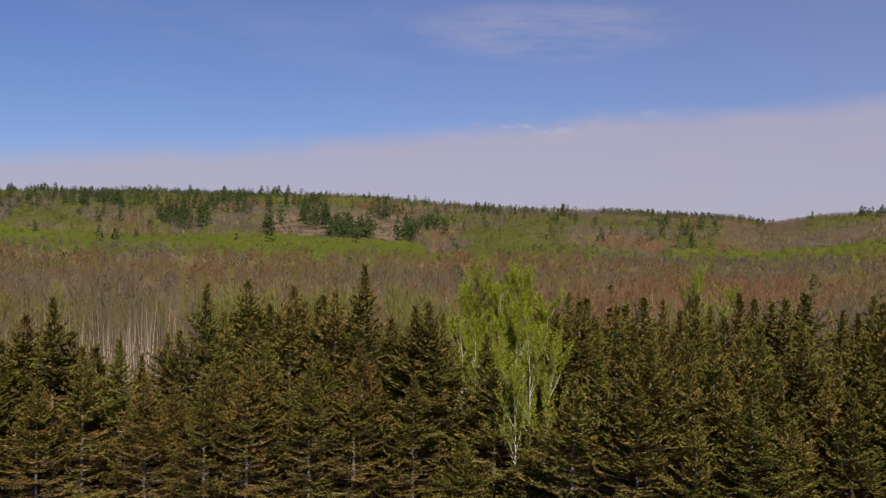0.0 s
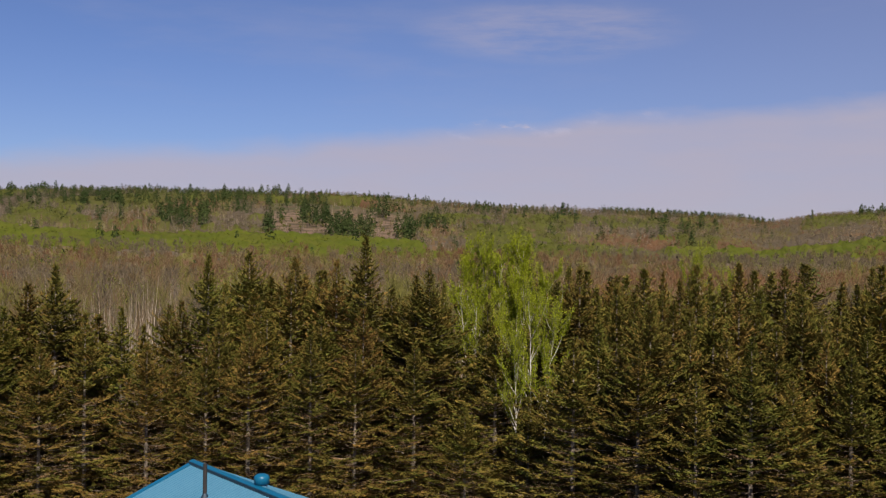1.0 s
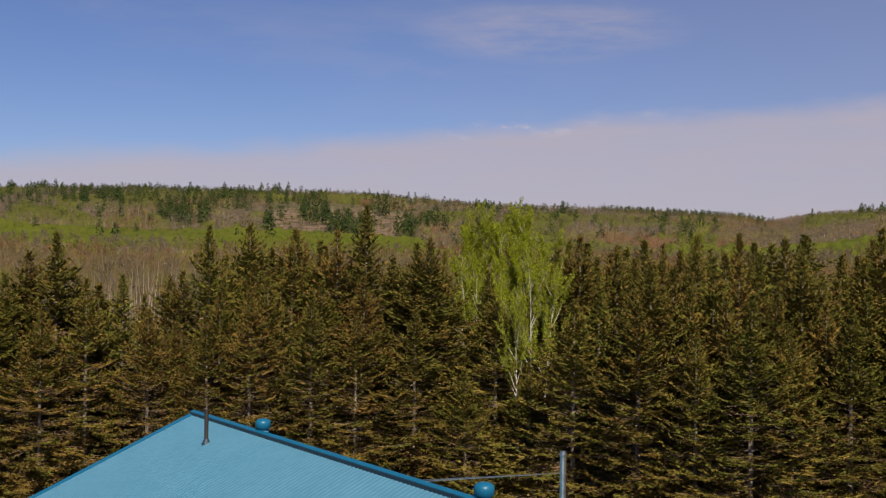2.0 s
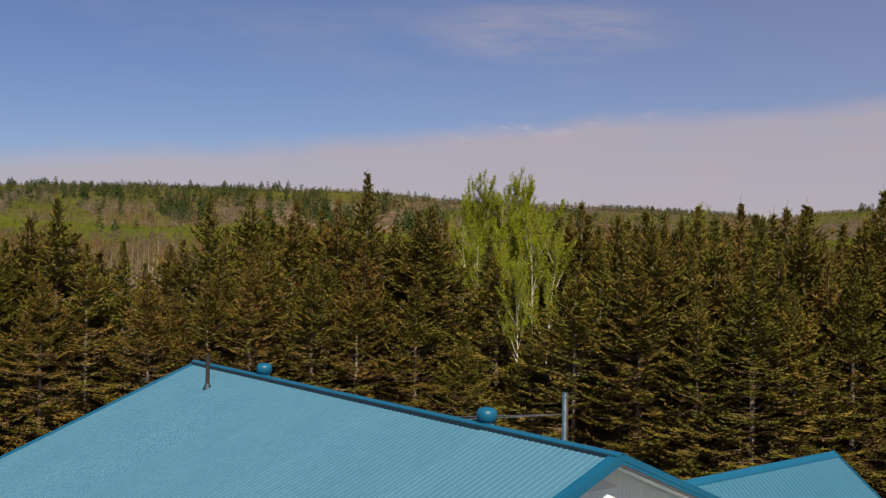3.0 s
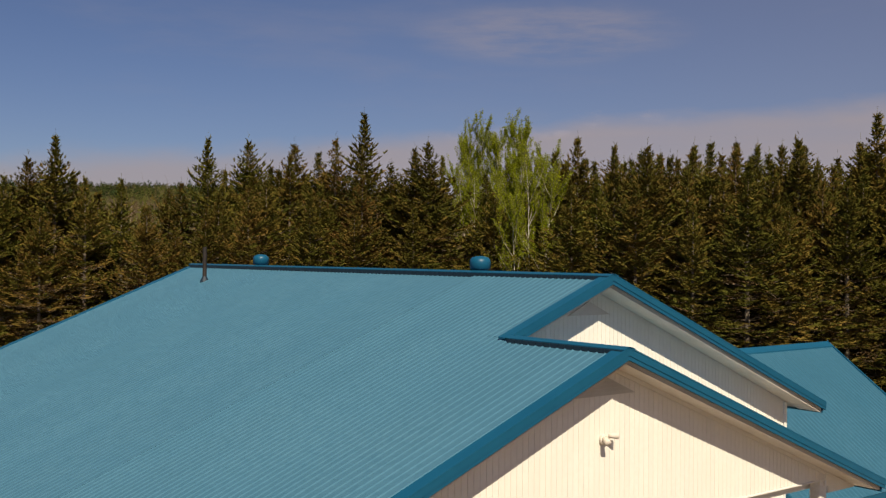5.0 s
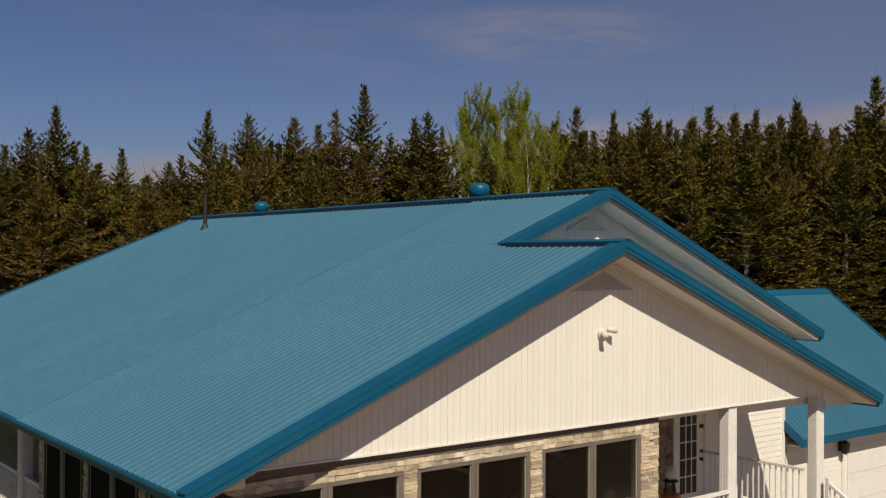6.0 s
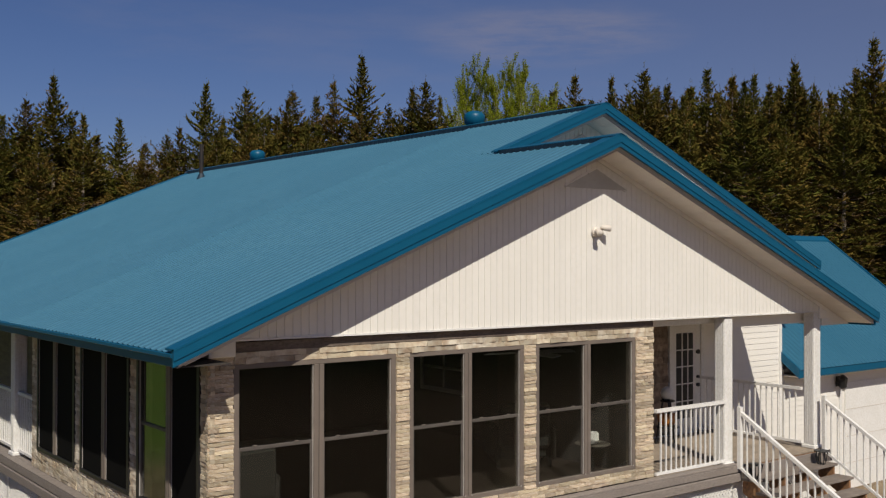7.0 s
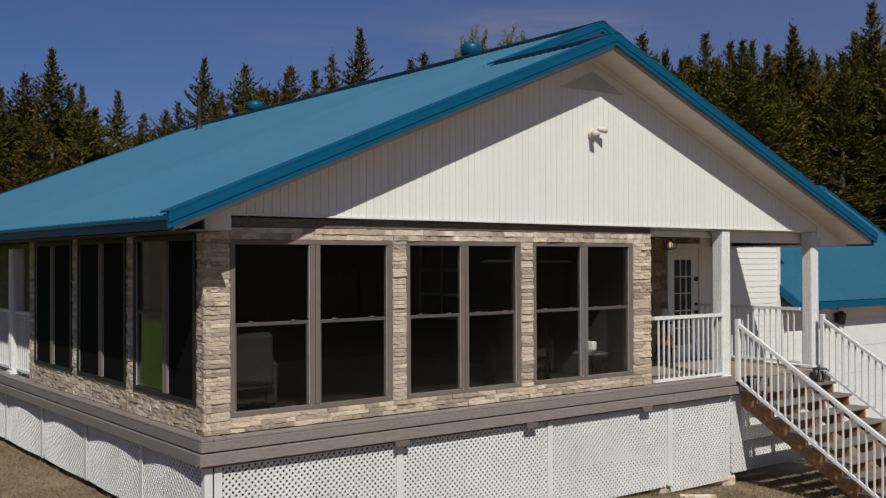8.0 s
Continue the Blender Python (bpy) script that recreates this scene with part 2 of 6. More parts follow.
# ---- mesh helpers ----
def empty(name, at, label="", category="", group="", kind=""):
    ob = new(name)
    ob.empty_display_size = 0.2
    ob.matrix_world = Matrix.Translation(at)
    return tagged(ob, label, category, group, kind)


def finish(bm, name, mat, smooth=False):
    bmesh.ops.recalc_face_normals(bm, faces=bm.faces)
    me = bpy.data.meshes.new(name)
    bm.to_mesh(me)
    bm.free()
    me.materials.append(mat)
    if smooth:
        me.shade_smooth()
    return me


def stands(ob):
    """Where ob stands in the world."""
    m = ob.matrix_basis.copy()
    return stands(ob.parent) @ ob.matrix_parent_inverse @ m if ob.parent else m


def part(name, bm, mat, parent=None, label="", smooth=False):
    """One mesh object from bm, in world places, under parent."""
    ob = new(name, finish(bm, name, mat, smooth))
    if parent:
        ob.parent = parent
        ob.matrix_parent_inverse = stands(parent).inverted()
    return tagged(ob, label) if label else ob


def mesh_part(name, me, m, parent):
    """A piece on shared mesh data at the pose m in the world, under parent, which stands unturned at its place."""
    ob = new(name, me)
    ob.parent = parent
    ob.matrix_basis = stands(parent).inverted() @ m
    return ob


def box(bm, x0, x1, y0, y1, z0, z1, bevel=0.0, m=None):
    g = bmesh.ops.create_cube(bm, size=1.0)
    vs = g["verts"]
    bmesh.ops.transform(bm, verts=vs, matrix=Matrix.Translation(((x0 + x1) / 2, (y0 + y1) / 2, (z0 + z1) / 2)) @ Matrix.Diagonal((x1 - x0, y1 - y0, z1 - z0, 1)))
    if bevel:
        es = {e for v in vs for e in v.link_edges}
        r = bmesh.ops.bevel(bm, geom=list(es), offset=bevel, segments=1, affect="EDGES")
        vs = list({v for f in r["faces"] for v in f.verts} | {v for v in vs if v.is_valid})
    if m is not None:
        bmesh.ops.transform(bm, verts=vs, matrix=m)
    return bm


def boxed(*a, bevel=0.0, m=None):
    return box(bmesh.new(), *a, bevel=bevel, m=m)


def beam(bm, a, b, w, h, upv=(0, 0, 1)):
    """A bar of section w x h from a to b."""
    a, b = Vector(a), Vector(b)
    d = (b - a)
    y = d.normalized()
    x = y.cross(Vector(upv)).normalized()
    z = x.cross(y)
    m = Matrix((x, y, z)).transposed().to_4x4()
    m.translation = (a + b) / 2
    return box(bm, -w / 2, w / 2, -d.length / 2, d.length / 2, -h / 2, h / 2, m=m)


def tube(bm, a, b, r0, r1=None, seg=12):
    a, b = Vector(a), Vector(b)
    d = b - a
    g = bmesh.ops.create_cone(bm, cap_ends=True, segments=seg, radius1=r0, radius2=r0 if r1 is None else r1, depth=d.length)
    bmesh.ops.transform(bm, verts=g["verts"], matrix=Matrix.Translation((a + b) / 2) @ d.to_track_quat("Z", "Y").to_matrix().to_4x4())
    return bm


def prism(bm, outline, axis, lo, hi):
    """An outline of (u, v) pulled along axis 'x' (u is y, v is z) or 'y' (u is x, v is z) from lo to hi."""
    def at(u, v, k):
        return (k, u, v) if axis == "x" else (u, k, v)
    a = [bm.verts.new(at(u, v, lo)) for u, v in outline]
    b = [bm.verts.new(at(u, v, hi)) for u, v in outline]
    bm.faces.new(a)
    bm.faces.new(b[::-1])
    n = len(a)
    for i in range(n):
        bm.faces.new((a[i], b[i], b[(i + 1) % n], a[(i + 1) % n]))
    return bm


def lathe(bm, at, rings, seg=20):
    """A turned body: rings of (radius, height) round the upright line through at."""
    rows = []
    for r, z in rings:
        rows.append([bm.verts.new((at[0] + r * math.cos(6.2832 * k / seg), at[1] + r * math.sin(6.2832 * k / seg), at[2] + z)) for k in range(seg)])
    for p, q in zip(rows, rows[1:]):
        for k in range(seg):
            bm.faces.new((p[k], p[(k + 1) % seg], q[(k + 1) % seg], q[k]))
    bm.faces.new(rows[0][::-1])
    bm.faces.new(rows[-1])
    return bm


# ---- plan of the house ----
EAVE_X, EAVE_Z, PITCH = 3.92, 4.255, 0.4076
RIDGE_X, RIDGE_Z = 12.40, 7.71
FRONT_X, FRONT_Z = 10.14, 6.79
FRONT_Y, MAIN_Y, BACK_Y = 9.10, 11.47, 28.1
FRONT_EAVE_X, FRONT_EAVE_Z = 16.66, 4.205
MAIN_EAVE_X, MAIN_PITCH = 18.69, 0.416
WALL_X, GABLE_Y, MAIN_WALL_Y = 4.50, 9.59, 12.0
DECK_Z, BEAM_Z = 1.92, 4.14
LAP_Y = 14.9
THICK = 0.16


def left_z(x):
    return EAVE_Z + PITCH * (x - EAVE_X)


def ground_z(x, y):
    """The lawn falls gently to the east of the house and lies level further off."""
    k = min(max((x - 2.0) / 16.0, 0.0), 1.0)
    return 0.92 - 0.62 * k * k * (3 - 2 * k) - 0.14 * min(max((x - 5) / 9.0, 0), 1)


# ---- house ----
house = empty("house", (10, 18, 0.4), "white bungalow with blue steel gable roofs and stone-faced sunroom", "house")


def rib_sheet(name, p0, along, down, width, length, parent, mat=ROOF, pitch=0.1524, rib=0.0095):
    """A steel sheet from p0, width along the eave and length down the slope, with raised ribs."""
    a, d = Vector(along).normalized(), Vector(down).normalized()
    nrm = a.cross(d)
    if nrm.z < 0:
        nrm = -nrm
    bm = bmesh.new()
    prof = []
    n = max(1, round(width / pitch))
    step = width / n
    for k in range(n):
        u = k * step
        prof += [(u, 0.0), (u + step - 0.062, 0.0), (u + step - 0.042, rib), (u + step - 0.02, rib)]
    prof.append((width, 0.0))
    top = [bm.verts.new(Vector(p0) + a * u + nrm * h) for u, h in prof]
    low = [bm.verts.new(Vector(p0) + a * u + nrm * h + d * length) for u, h in prof]
    for i in range(len(prof) - 1):
        bm.faces.new((top[i], top[i + 1], low[i + 1], low[i]))
    return part(name, bm, mat, parent)


def slope_sheets(parent, y0, y1, xr, zr, xe, ze, width=0.9144, mat=ROOF, rib=0.0095):
    """Roof sheets side by side from y0 to y1 on the slope from the ridge (xr, zr) to the eave (xe, ze)."""
    d = Vector((xe - xr, 0, ze - zr))
    n = math.ceil((y1 - y0) / width - 1e-6)
    for k in range(n):
        ya = y0 + k * width
        rib_sheet("roof_panel", (xr, ya, zr), (0, 1, 0), d, min(width, y1 - ya), d.length, parent, mat, rib=rib)


roof = part("roof", prism(bmesh.new(), [(EAVE_X + 0.02, EAVE_Z - 0.03), (RIDGE_X, RIDGE_Z - 0.03), (MAIN_EAVE_X - 0.02, RIDGE_Z - MAIN_PITCH * (MAIN_EAVE_X - RIDGE_X) - 0.03),
                                         (MAIN_EAVE_X - 0.02, RIDGE_Z - MAIN_PITCH * (MAIN_EAVE_X - RIDGE_X) - THICK), (RIDGE_X, RIDGE_Z - THICK - 0.02), (EAVE_X + 0.02, EAVE_Z - THICK)], "y", MAIN_Y + 0.03, BACK_Y - 0.03), SOFFIT, house, "main gable roof of blue ribbed steel")
front_roof = part("porch_roof", prism(bmesh.new(), [(EAVE_X + 0.02, EAVE_Z - 0.03), (FRONT_X, FRONT_Z - 0.03), (FRONT_EAVE_X - 0.02, FRONT_EAVE_Z - 0.03), (FRONT_EAVE_X - 0.02, FRONT_EAVE_Z - THICK), (FRONT_X, FRONT_Z - THICK - 0.02), (EAVE_X + 0.02, EAVE_Z - THICK)], "y", FRONT_Y + 0.03, MAIN_Y + 0.02), SOFFIT, house, "lower front gable roof of blue ribbed steel")
slope_sheets(roof, MAIN_Y, LAP_Y, RIDGE_X, RIDGE_Z, EAVE_X - 0.03, left_z(EAVE_X - 0.03), width=0.857)
slope_sheets(roof, LAP_Y - 0.05, BACK_Y, RIDGE_X, RIDGE_Z - 0.02, EAVE_X - 0.03, left_z(EAVE_X - 0.03) - 0.02, mat=ROOF_OLD, rib=0.0075)
slope_sheets(roof, MAIN_Y, BACK_Y, RIDGE_X, RIDGE_Z, MAIN_EAVE_X + 0.03, RIDGE_Z - MAIN_PITCH * (MAIN_EAVE_X + 0.03 - RIDGE_X))
slope_sheets(front_roof, FRONT_Y, MAIN_Y, FRONT_X, FRONT_Z, EAVE_X - 0.03, left_z(EAVE_X - 0.03))
slope_sheets(front_roof, FRONT_Y, MAIN_WALL_Y - 0.01, FRONT_X, FRONT_Z, FRONT_EAVE_X + 0.03, FRONT_EAVE_Z - 0.012)


def ridge_cap(name, parent, x, z, y0, y1, sl, sr):
    """A folded cap over the ridge, with a dark toothed closure below its edges."""
    w = 0.115
    out = [(x - w, z - w * sl + 0.066), (x - 0.03, z + 0.050), (x + 0.03, z + 0.050), (x + w, z - w * sr + 0.066),
           (x + w, z - w * sr + 0.055), (x, z + 0.036), (x - w, z - w * sl + 0.055)]
    cap = part(name, prism(bmesh.new(), out, "y", y0, y1), TRIM, parent)
    bm = bmesh.new()
    for sx, s in ((-1, sl), (1, sr)):
        e = x + sx * (w - 0.02)
        box(bm, min(e, e + sx * 0.014), max(e, e + sx * 0.014), y0 + 0.02, y1 - 0.02, z - w * s - 0.03, z - w * s + 0.058)
        y = y0 + 0.03
        while y < y1 - 0.12:
            box(bm, min(e, e + sx * 0.045), max(e, e + sx * 0.045), y, y + 0.135, z - w * s - 0.05, z - w * s + 0.053)
            y += 0.1524
    part("closure_strip", bm, TRIM_DARK, cap)
    return cap


ridge_cap("ridge_cap", roof, RIDGE_X, RIDGE_Z, MAIN_Y - 0.05, BACK_Y + 0.03, PITCH, MAIN_PITCH)
ridge_cap("ridge_cap", front_roof, FRONT_X, FRONT_Z, FRONT_Y - 0.05, MAIN_Y - 0.03, PITCH, 0.405)


def rake_trim(parent, y, xa, za, xb, zb, deep=0.125, out=-1):
    """The folded rake board along a gable edge from a to b at y: a flat band, a step and a lip over the sheets."""
    for k, (h0, h1, d0, d1) in enumerate(((-deep, -0.06, 0.0, 0.036), (-0.065, 0.045, 0.0, 0.046), (0.03, 0.052, -0.16, 0.050))):
        bm = bmesh.new()
        ya, yb = sorted((y + out * d0, y + out * d1))
        prism(bm, [(xa, za + h0), (xb, zb + h0), (xb, zb + h1), (xa, za + h1)], "y", ya, yb)
        part("rake_trim", bm, TRIM, parent)


rake_trim(front_roof, FRONT_Y, EAVE_X - 0.05, left_z(EAVE_X - 0.05), FRONT_X, FRONT_Z)
rake_trim(front_roof, FRONT_Y, FRONT_X, FRONT_Z, FRONT_EAVE_X + 0.05, FRONT_EAVE_Z - 0.02)
rake_trim(roof, MAIN_Y, 10.05, left_z(10.05), RIDGE_X, RIDGE_Z)
rake_trim(roof, MAIN_Y, RIDGE_X, RIDGE_Z, MAIN_EAVE_X + 0.05, RIDGE_Z - MAIN_PITCH * (MAIN_EAVE_X + 0.05 - RIDGE_X))
rake_trim(roof, BACK_Y, EAVE_X - 0.05, left_z(EAVE_X - 0.05) - 0.045, RIDGE_X, RIDGE_Z - 0.045, out=1)
part("eave_fascia", boxed(EAVE_X - 0.012, EAVE_X + 0.02, FRONT_Y, BACK_Y, EAVE_Z - 0.15, EAVE_Z - 0.01, bevel=0.004), TRIM, roof, "blue eave fascia")
part("eave_drip", boxed(EAVE_X - 0.055, EAVE_X + 0.0, FRONT_Y, BACK_Y, EAVE_Z - 0.06, EAVE_Z - 0.015, bevel=0.006), TRIM, roof)
part("eave_fascia", boxed(FRONT_EAVE_X - 0.02, FRONT_EAVE_X + 0.012, FRONT_Y, MAIN_WALL_Y, FRONT_EAVE_Z - 0.19, FRONT_EAVE_Z - 0.02, bevel=0.004), TRIM, front_roof)
MEZ = RIDGE_Z - MAIN_PITCH * (MAIN_EAVE_X - RIDGE_X)
part("eave_fascia", boxed(MAIN_EAVE_X - 0.02, MAIN_EAVE_X + 0.012, MAIN_Y, BACK_Y, MEZ - 0.2, MEZ - 0.02, bevel=0.004), TRIM, roof)

# soffit boards across the eaves and below the rakes
def soffit_boards(parent, y0, y1, xa, za, xb, zb, drop, step=0.3):
    n = max(1, round(math.hypot(xb - xa, zb - za) / step))
    for k in range(n):
        f0, f1 = k / n, (k + 0.97) / n
        bm = bmesh.new()
        p, q = (xa + (xb - xa) * f0, za + (zb - za) * f0 - drop), (xa + (xb - xa) * f1, za + (zb - za) * f1 - drop)
        prism(bm, [p, q, (q[0], q[1] - 0.012), (p[0], p[1] - 0.012)], "y", y0, y1)
        part("soffit_board", bm, SOFFIT, parent)


soffit_boards(front_roof, FRONT_Y + 0.03, GABLE_Y, EAVE_X + 0.1, left_z(EAVE_X + 0.1), FRONT_X, FRONT_Z, THICK + 0.01)
soffit_boards(front_roof, FRONT_Y + 0.03, GABLE_Y, FRONT_X, FRONT_Z, FRONT_EAVE_X - 0.05, FRONT_EAVE_Z + 0.02, THICK + 0.01)
soffit_boards(roof, MAIN_Y + 0.03, MAIN_WALL_Y, RIDGE_X, RIDGE_Z, MAIN_EAVE_X - 0.05, MEZ, THICK + 0.01)

# front gable wall of upright vinyl boards
gable = part("gable_wall", prism(bmesh.new(), [(4.76, 4.31), (15.95, 4.29), (15.95, FRONT_EAVE_Z + 0.3965 * (FRONT_EAVE_X - 15.95) - 0.18), (FRONT_X, FRONT_Z - 0.18), (4.76, left_z(4.76) - 0.17)], "y", GABLE_Y + 0.02, GABLE_Y + 0.14), SIDING, house, "white upright vinyl gable siding")


def gable_top(x):
    return (left_z(x) if x < FRONT_X else FRONT_EAVE_Z + 0.3965 * (FRONT_EAVE_X - x)) - 0.175


def gable_low(x):
    return 4.305 - 0.03 * (x - 4.76) / 11.19


BOARD = 0.1016
n = int((15.95 - 4.76) / BOARD)
for k in range(n):
    xa, xb = 4.76 + k * BOARD, 4.76 + (k + 1) * BOARD
    bm = bmesh.new()
    a, d = xa + 0.002, xb - 0.0035
    prism(bm, [(a, gable_low(a)), (d, gable_low(d)), (d, gable_top(d)), (a, gable_top(a))], "y", GABLE_Y + 0.012, GABLE_Y + 0.019)
    part("siding_board", bm, SIDING, gable)
part("bottom_trim", prism(bmesh.new(), [(4.76, 4.282), (15.95, 4.252), (15.95, 4.274), (4.76, 4.304)], "y", GABLE_Y - 0.004, GABLE_Y + 0.14), WHITE, gable)
part("gable_frieze", prism(bmesh.new(), [(4.8, left_z(4.8) - 0.24), (FRONT_X, FRONT_Z - 0.24), (FRONT_X, FRONT_Z - 0.17), (4.8, left_z(4.8) - 0.17)], "y", GABLE_Y - 0.02, GABLE_Y), SIDING, gable)
part("gable_frieze", prism(bmesh.new(), [(FRONT_X, FRONT_Z - 0.24), (15.95, FRONT_EAVE_Z + 0.3965 * 0.71 - 0.24), (15.95, FRONT_EAVE_Z + 0.3965 * 0.71 - 0.17), (FRONT_X, FRONT_Z - 0.17)], "y", GABLE_Y - 0.02, GABLE_Y), SIDING, gable)
# triangular gable vent with slats
vent = part("gable_vent", prism(bmesh.new(), [(9.60, 6.13), (10.84, 6.13), (10.22, 6.40)], "y", GABLE_Y - 0.012, GABLE_Y + 0.012), VENT, gable, "low triangular louvred vent")
for (xa, za), (xb, zb) in (((9.62, 6.13), (10.22, 6.40)), ((10.22, 6.40), (10.82, 6.13))):
    part("vent_frame", beam(bmesh.new(), (xa, GABLE_Y + 0.002, za), (xb, GABLE_Y + 0.002, zb), 0.024, 0.05), SIDING, vent)
for k in range(4):
    z = 6.15 + k * 0.055
    half = 0.55 * (6.39 - z) / 0.25
    part("vent_slat", boxed(10.22 - half, 10.22 + half, GABLE_Y - 0.02, GABLE_Y - 0.010, z, z + 0.022), VENT, vent)

# beam and boxed ends below the gable
part("porch_beam", boxed(11.5, 15.95, GABLE_Y + 0.30, GABLE_Y + 0.46, BEAM_Z, 4.233, bevel=0.008), WHITE, house)
part("inner_beam", boxed(13.36, 16.02, GABLE_Y + 0.28, GABLE_Y + 0.298, 4.06, 4.233, bevel=0.004), SIDING, house)
part("corner_box", boxed(4.47, 4.78, GABLE_Y - 0.01, GABLE_Y + 0.3, 4.12, 4.42, bevel=0.008), SIDING, house)
part("corner_box", boxed(15.7, 16.02, GABLE_Y - 0.01, GABLE_Y + 0.3, BEAM_Z, 4.47, bevel=0.008), SIDING, house)
# the west soffit is coloured near-black to stand for shade
part("eave_soffit", boxed(EAVE_X + 0.02, WALL_X + 0.02, FRONT_Y + 0.05, BACK_Y - 0.03, EAVE_Z - 0.16, EAVE_Z - 0.145), EAVE_SHADE, house, "eave soffit coloured dark for the shade under it")
part("eave_soffit", boxed(15.95, FRONT_EAVE_X - 0.02, GABLE_Y + 0.04, MAIN_WALL_Y, FRONT_EAVE_Z - 0.185, FRONT_EAVE_Z - 0.165), SOFFIT, house)
part("eave_return", prism(bmesh.new(), [(15.80, FRONT_EAVE_Z - 0.185), (FRONT_EAVE_X - 0.03, FRONT_EAVE_Z - 0.185), (FRONT_EAVE_X - 0.03, gable_top(FRONT_EAVE_X - 0.03)), (15.80, gable_top(15.80))], "y", GABLE_Y + 0.004, GABLE_Y + 0.036), SIDING, house)
part("porch_ceiling", boxed(11.5, 15.95, GABLE_Y + 0.14, MAIN_WALL_Y - 0.01, 4.235, 4.26), SOFFIT, house)

# main front wall with lapped siding, right of the porch door, and the wall in the upper gable
main_wall = part("front_wall", prism(bmesh.new(), [(11.5, 0.2), (18.16, 0.2), (18.16, RIDGE_Z - MAIN_PITCH * (18.16 - RIDGE_X) - 0.17), (RIDGE_X, RIDGE_Z - 0.18), (11.5, left_z(11.5) - 0.17)], "y", MAIN_WALL_Y + 0.02, MAIN_WALL_Y + 0.16), SIDING, house, "white lapped vinyl siding")
z = 0.5
while z < 4.35:
    bm = bmesh.new()
    prism(bm, [(MAIN_WALL_Y + 0.001, z), (MAIN_WALL_Y + 0.019, z), (MAIN_WALL_Y + 0.019, z + 0.114), (MAIN_WALL_Y + 0.010, z + 0.114)], "x", 15.65, 18.12)
    part("siding_course", bm, SIDING, main_wall)
    z += 0.114
x = 10.4
while x < 18.05:
    top = (left_z(x) if x + 0.05 < RIDGE_X else RIDGE_Z - MAIN_PITCH * (x + 0.1 - RIDGE_X)) - 0.18
    low = max(4.36, FRONT_EAVE_Z + 0.3965 * (FRONT_EAVE_X - x) - 0.1) if x > FRONT_X else left_z(x)
    if top > low + 0.02:
        part("siding_board", boxed(x + 0.002, x + 0.098, MAIN_WALL_Y + 0.012, MAIN_WALL_Y + 0.019, low, top), SIDING, main_wall)
    x += 0.1016
part("corner_board", boxed(18.12, 18.2, MAIN_WALL_Y - 0.025, MAIN_WALL_Y + 0.1, 0.4, 5.1, bevel=0.005), WHITE, main_wall)
part("gable_vent", prism(bmesh.new(), [(11.9, 7.05), (12.9, 7.05), (12.4, 7.28)], "y", MAIN_WALL_Y - 0.03, MAIN_WALL_Y + 0.007), SOFFIT, main_wall)
part("wall_outlet", lathe(bmesh.new(), (0, 0, 0), [(0.08, 0), (0.085, 0.02), (0.06, 0.04)], 14), SOFFIT, main_wall).matrix_basis = pose(17.42, 11.98, 4.83, 90)
part("back_wall", boxed(4.5, 18.16, BACK_Y - 0.6, BACK_Y - 0.45, 0.3, 4.3), SIDING, house)
part("east_wall", boxed(18.02, 18.16, MAIN_WALL_Y + 0.16, BACK_Y - 0.6, 0.2, 4.9), SIDING, house)
part("back_gable", prism(bmesh.new(), [(4.5, 4.3), (18.16, 4.3), (18.16, 5.1), (RIDGE_X, RIDGE_Z - 0.18), (4.5, left_z(4.5) - 0.17)], "y", BACK_Y - 0.6, BACK_Y - 0.45), SIDING, house)

# sunroom shell: floor, ceiling, inner walls, with the indoor dimness put into their colours
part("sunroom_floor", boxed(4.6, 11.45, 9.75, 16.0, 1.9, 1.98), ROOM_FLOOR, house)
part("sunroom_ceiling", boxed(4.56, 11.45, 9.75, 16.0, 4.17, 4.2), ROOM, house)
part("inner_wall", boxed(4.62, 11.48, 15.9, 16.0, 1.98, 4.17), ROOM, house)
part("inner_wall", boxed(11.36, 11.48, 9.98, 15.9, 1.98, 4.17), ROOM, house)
part("west_wall", boxed(6.2, 6.34, 16.0, BACK_Y - 0.6, 1.9, 4.16), WOOD_DARK, house)

inner_window = part("inner_window", boxed(11.335, 11.358, 13.75, 15.15, 2.72, 4.10, bevel=0.004), BLACK, house, "dark inner window with taupe glazing bars")
for z0, z1 in ((2.72, 2.80), (3.14, 3.19), (3.58, 3.64), (4.03, 4.10)):
    part("inner_rail", boxed(11.315, 11.334, 13.75, 15.15, z0, z1, bevel=0.003), INNER_TRIM, inner_window)
for y0, y1 in ((13.75, 13.84), (14.42, 14.47), (15.06, 15.15)):
    part("inner_stile", boxed(11.318, 11.333, y0, y1, 2.81, 4.02, bevel=0.003), INNER_TRIM, inner_window)
inner_door = part("inner_door", boxed(11.325, 11.355, 12.05, 12.95, 2.0, 4.0, bevel=0.006), FABRIC, house, "pale panelled inner door")
for z0, z1 in ((2.15, 2.85), (3.0, 3.85)):
    part("door_panel", boxed(11.312, 11.324, 12.2, 12.8, z0, z1, bevel=0.005), FABRIC, inner_door)
part("inner_door_frame", boxed(11.30, 11.34, 11.93, 12.03, 2.0, 4.08, bevel=0.005), FABRIC, inner_door)

